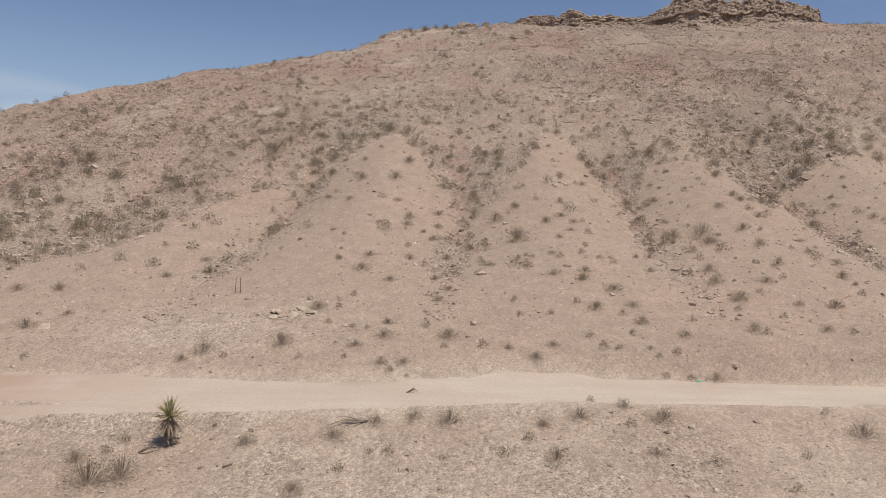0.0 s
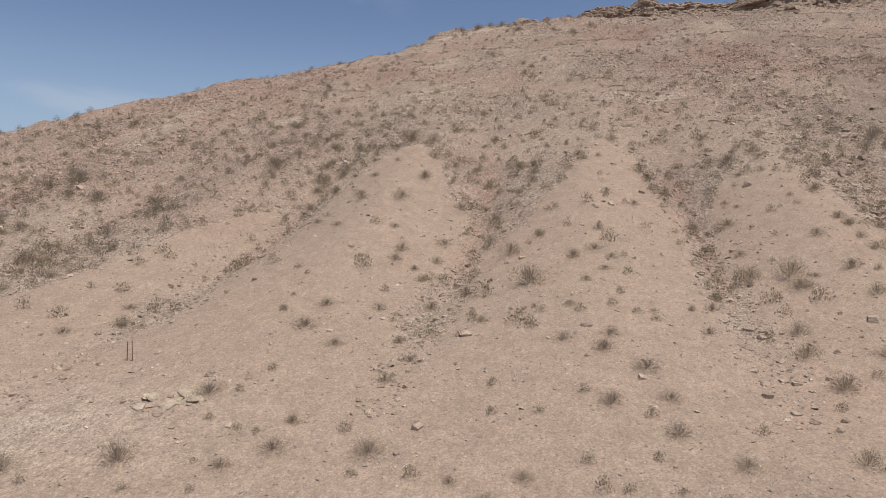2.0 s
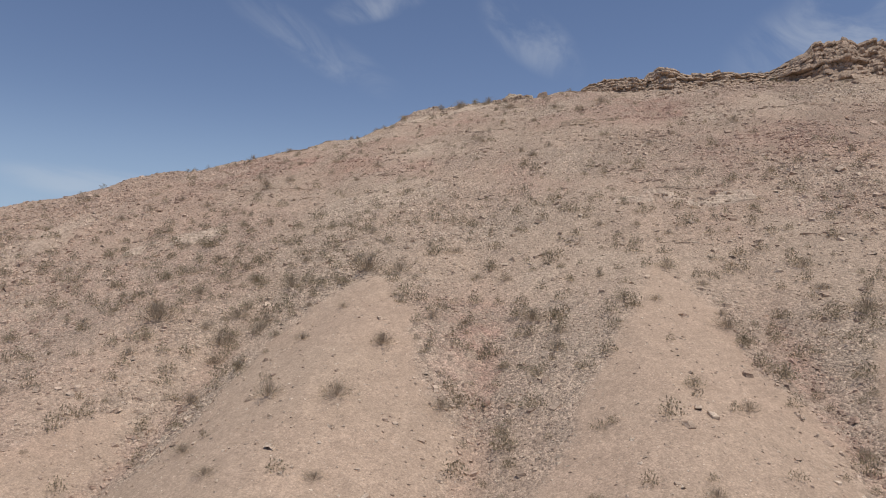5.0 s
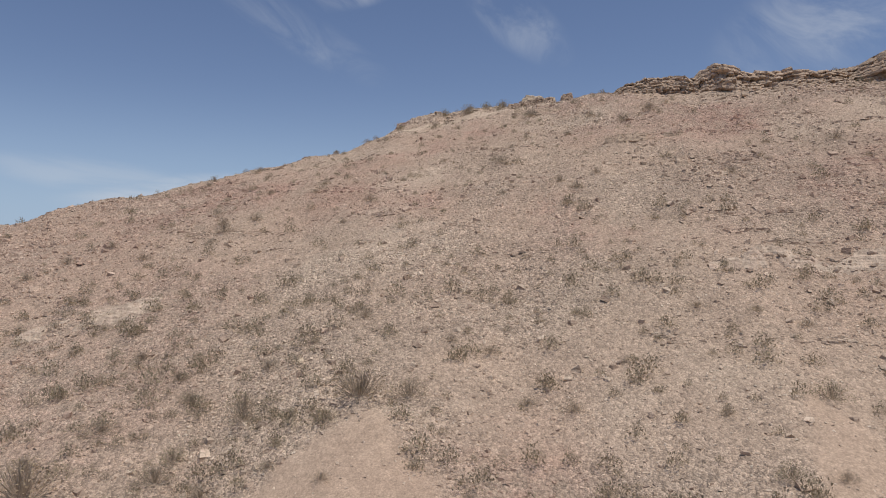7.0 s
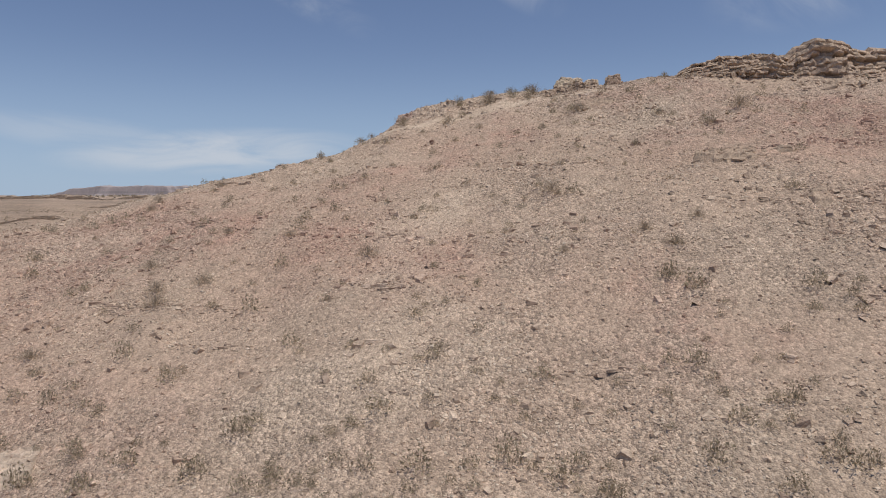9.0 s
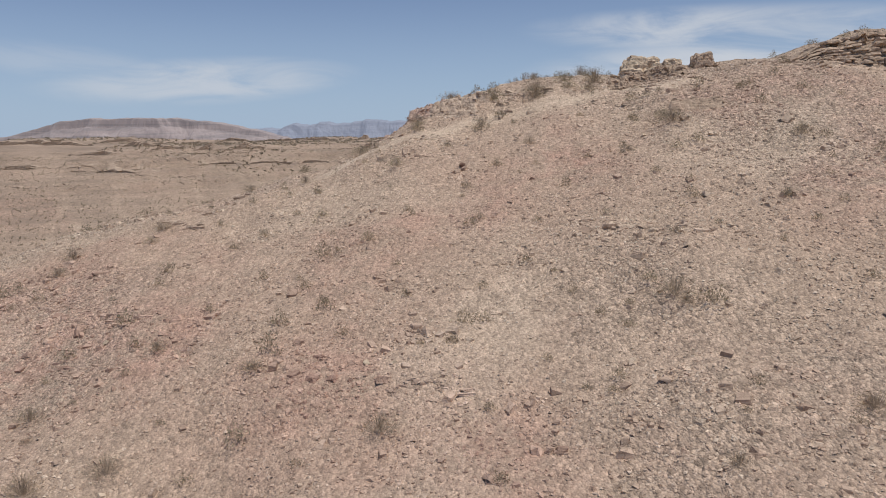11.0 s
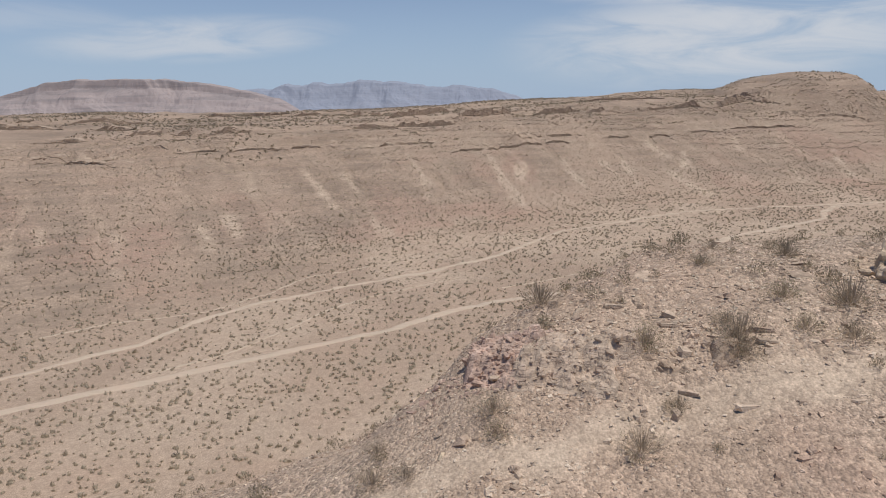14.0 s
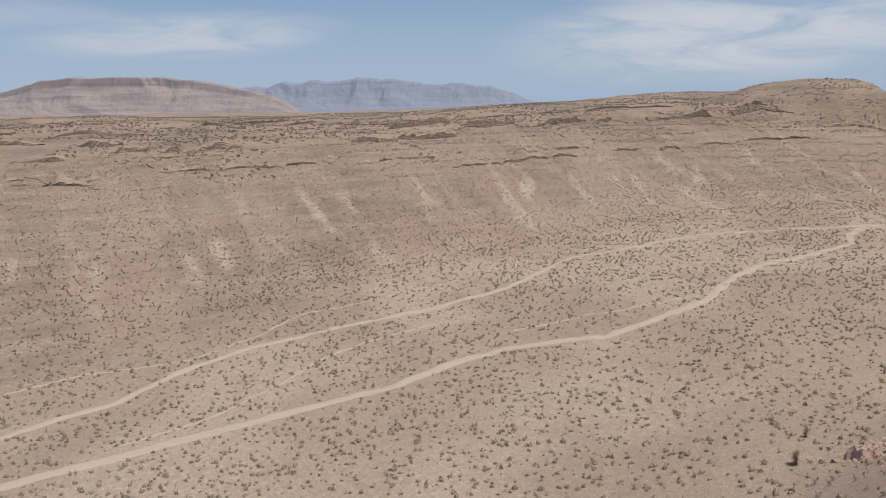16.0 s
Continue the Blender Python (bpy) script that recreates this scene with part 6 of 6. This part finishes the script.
cactus = barrel_cactus(rng)
for k, (x, y, wide) in enumerate(CACTI):
    s = min(max(wide, 0.28), 0.5) / 2
    m = pose(x, y, ground_at(x, y) - 0.02, rng.normal(0, 5), rng.normal(0, 5), rng.uniform(0, 360)) @ Matrix.Diagonal((s, s, s * rng.uniform(0.7, 1.05), 1))
    if k:
        copy_thing(cactus, m)
    else:
        cactus.matrix_basis = m


# ---- boulders ----
pale_shapes = [boulder_mesh(rng, "boulder", PALE_ROCK, f, 3, 0.2) for f in (0.65, 0.42, 0.3)]
brown_shapes = [boulder_mesh(rng, "boulder", BROWN_ROCK, f, 3, 0.15) for f in (0.8, 0.6)]
heap = [(-7.0 + rng.normal(0, 0.75), 33.2 + rng.normal(0, 0.5), rng.uniform(0.5, 1.0)) for _ in range(11)]
for k, (x, y, wide) in enumerate([*BOULDERS, *heap]):
    pale = k % 3 != 1 or k >= len(BOULDERS)
    ob = new("boulder", (pale_shapes if pale else brown_shapes)[k % 2 if not pale else k % 3])
    ob.matrix_world = lying(x, y, ground_at(x, y) + 0.02 * wide) @ pose(0, 0, 0, rng.normal(0, 8), rng.normal(0, 8), rng.uniform(0, 360)) @ Matrix.Diagonal((wide * 0.5, wide * 0.42, wide * 0.45, 1))
    tagged(ob, "pale weathered limestone boulder lying on the slope" if pale else "brown angular boulder lying on the slope", "boulder", "boulders")


# ---- yuccas ----
def blades(rng, count, root, low, high, length, width, droop):
    """Stiff pointed leaves from a stem, between two lean angles above the level (degrees)."""
    v, f = [], []
    for _ in range(count):
        a, e = rng.uniform(0, 2 * np.pi), radians(rng.uniform(low, high))
        out = np.array((math.cos(a), math.sin(a), 0.0))
        side = np.array((-math.sin(a), math.cos(a), 0.0))
        ln, base = length * rng.uniform(0.8, 1.1), np.array((0, 0, root + rng.uniform(-0.12, 0.12))) + out * 0.05
        way = out * math.cos(e) + np.array((0, 0, math.sin(e)))
        mid, tip = base + way * ln * 0.5, base + way * ln - np.array((0, 0, droop * ln))
        fold = np.array((0, 0, width * 0.35))
        i = len(v)
        v += [base - side * width * 0.4, base + side * width * 0.4, mid - side * width * 0.5 + fold, mid + side * width * 0.5 + fold, mid, tip]
        f += [(i, i + 4, i + 2), (i, i + 1, i + 4), (i + 1, i + 3, i + 4), (i + 2, i + 4, i + 5), (i + 4, i + 3, i + 5)]
    return np.array(v), np.array(f)


def yucca(rng):
    base = tagged(new("yucca"), "yucca with stiff green-yellow leaves over a skirt of dead ones", "yucca", "yuccas")
    bm = bmesh.new()
    bmesh.ops.create_cone(bm, cap_ends=True, segments=14, radius1=0.17, radius2=0.11, depth=1.0, matrix=Matrix.Translation((0, 0, 0.42)))
    bmesh.ops.subdivide_edges(bm, edges=[e for e in bm.edges if abs(e.verts[0].co.z - e.verts[1].co.z) > 0.5], cuts=7)
    for v in bm.verts:
        v.co += v.co.normalized() * 0.03 * noise.noise(v.co * 9)
    me = bpy.data.meshes.new("trunk")
    bm.to_mesh(me)
    bm.free()
    me.materials.append(TWIG)
    part("trunk", me, base, "shaggy grey-brown trunk")
    v, f = blades(rng, 75, 0.98, 5, 88, 0.62, 0.05, 0.02)
    part("leaf_crown", mesh_of("leaf_crown", v, f, YUCCA_LEAF), base, "green-yellow sword leaves")
    v, f = blades(rng, 60, 0.85, -78, -20, 0.6, 0.045, 0.1)
    part("dead_skirt", mesh_of("dead_skirt", v, f, DRY_LEAF), base, "hanging dry straw leaves")
    v, f = blades(rng, 40, 0.28, -60, 25, 0.36, 0.04, 0.12)
    part("dead_base", mesh_of("dead_base", v, f, TWIG), base, "dark dead leaves heaped at the foot")
    return base


main_yucca = yucca(rng)
main_yucca.matrix_basis = pose(-8.5, 21.5, ground_at(-8.5, 21.5) - 0.05, 0, 2, 20)
for x, y, wide in ((-67.9, 271.4, 1.8), (-60.0, 316.8, 2.1), (-27.1, 321.2, 2.0), (-46.5, 257.6, 1.3), (-77.9, 214.7, 1.5), (-68.2, 273.4, 2.1)):
    copy_thing(shrub_kinds[5], pose(x, y, ground_at(x, y) - 0.05, 0, 0, rng.uniform(0, 360)) @ Matrix.Diagonal((wide * 0.55, wide * 0.55, wide * 0.6, 1)))
for x, y, s in ((22.1, 184.5, 1.25), (26.5, 192.0, 0.9)):
    copy_thing(main_yucca, pose(x, y, ground_at(x, y) - 0.1, 0, rng.normal(0, 3), rng.uniform(0, 360)) @ Matrix.Scale(s, 4))


# ---- small things by the road ----
def dead_branch(x, y, heading, length, seed):
    rng = np.random.default_rng(seed)
    curve = bpy.data.curves.new("dead_branch", "CURVE")
    curve.dimensions, curve.bevel_depth, curve.bevel_resolution = "3D", 0.035, 2
    c, s = math.cos(radians(heading)), math.sin(radians(heading))
    for fork in range(4):
        line = curve.splines.new("POLY")
        line.points.add(6)
        start = rng.uniform(0, 0.5) if fork else 0.0
        bend = rng.uniform(-0.5, 0.5) if fork else 0.0
        for k, p in enumerate(line.points):
            u = start + (1 - start) * k / 6 * (0.6 if fork else 1.0)
            along, across = u * length, (u - start) * bend * length + 0.06 * math.sin(7 * u + seed)
            px, py = x + c * along - s * across, y + s * along + c * across
            p.co = (px, py, ground_at(px, py) + 0.04 + 0.12 * math.sin(3 * u) + (0.25 * (u - start) if fork else 0), 1)
            p.radius = (1 - 0.8 * k / 6) * (0.6 if fork else 1.0)
    curve.materials.append(TWIG)
    return tagged(new("dead_branch", curve), "grey weathered dead branch lying beside the road", "branch")


dead_branch(-2.28, 22.89, 200, 1.6, 1)
dead_branch(-1.07, 25.36, 20, 0.45, 2)
dead_branch(-9.16, 20.81, 15, 0.8, 3)
trash = bmesh.new()
bmesh.ops.create_grid(trash, x_segments=5, y_segments=4, size=0.085)
for v in trash.verts:
    v.co.z += 0.05 * noise.noise(v.co * 14) + 0.05
    v.co.x *= 1.3
bmesh.ops.solidify(trash, geom=trash.faces[:], thickness=0.006)
scrap = bpy.data.meshes.new("plastic_scrap")
trash.to_mesh(scrap)
trash.free()
plastic = Nodes("teal_plastic")
scrap.materials.append(plastic.done(plastic.mix(plastic.span(plastic.noise(8), 0.3, 0.7), (0.10, 0.42, 0.33), (0.14, 0.5, 0.40)), 0.5))
tagged(new("plastic_scrap", scrap), "crumpled scrap of teal plastic at the road edge", "litter").location = (10.8, 27.69, 1.69)


def stake(x, y, lean, tall):
    """A thin rusty stake driven into the slope."""
    bm = bmesh.new()
    bmesh.ops.create_cone(bm, cap_ends=True, segments=8, radius1=0.022, radius2=0.017, depth=tall, matrix=Matrix.Translation((0, 0, tall / 2)))
    bmesh.ops.create_cone(bm, cap_ends=True, segments=8, radius1=0.026, radius2=0.02, depth=0.05, matrix=Matrix.Translation((0, 0, tall)))
    me = bpy.data.meshes.new("stake")
    bm.to_mesh(me)
    bm.free()
    me.materials.append(RUST)
    ob = tagged(new("stake", me), "thin rusty stake standing on the stony slope", "stake", "stakes by the gravel fan")
    ob.matrix_world = pose(x, y, ground_at(x, y) - 0.06, 0, lean, 0)


rust = Nodes("rusty_iron")
RUST = rust.done(rust.mix(rust.span(rust.noise(20), 0.3, 0.7), (0.2, 0.105, 0.07), (0.29, 0.17, 0.12)), 0.8)
stake(-11.05, 37.0, 2, 0.82)
stake(-10.75, 36.9, -1, 0.86)
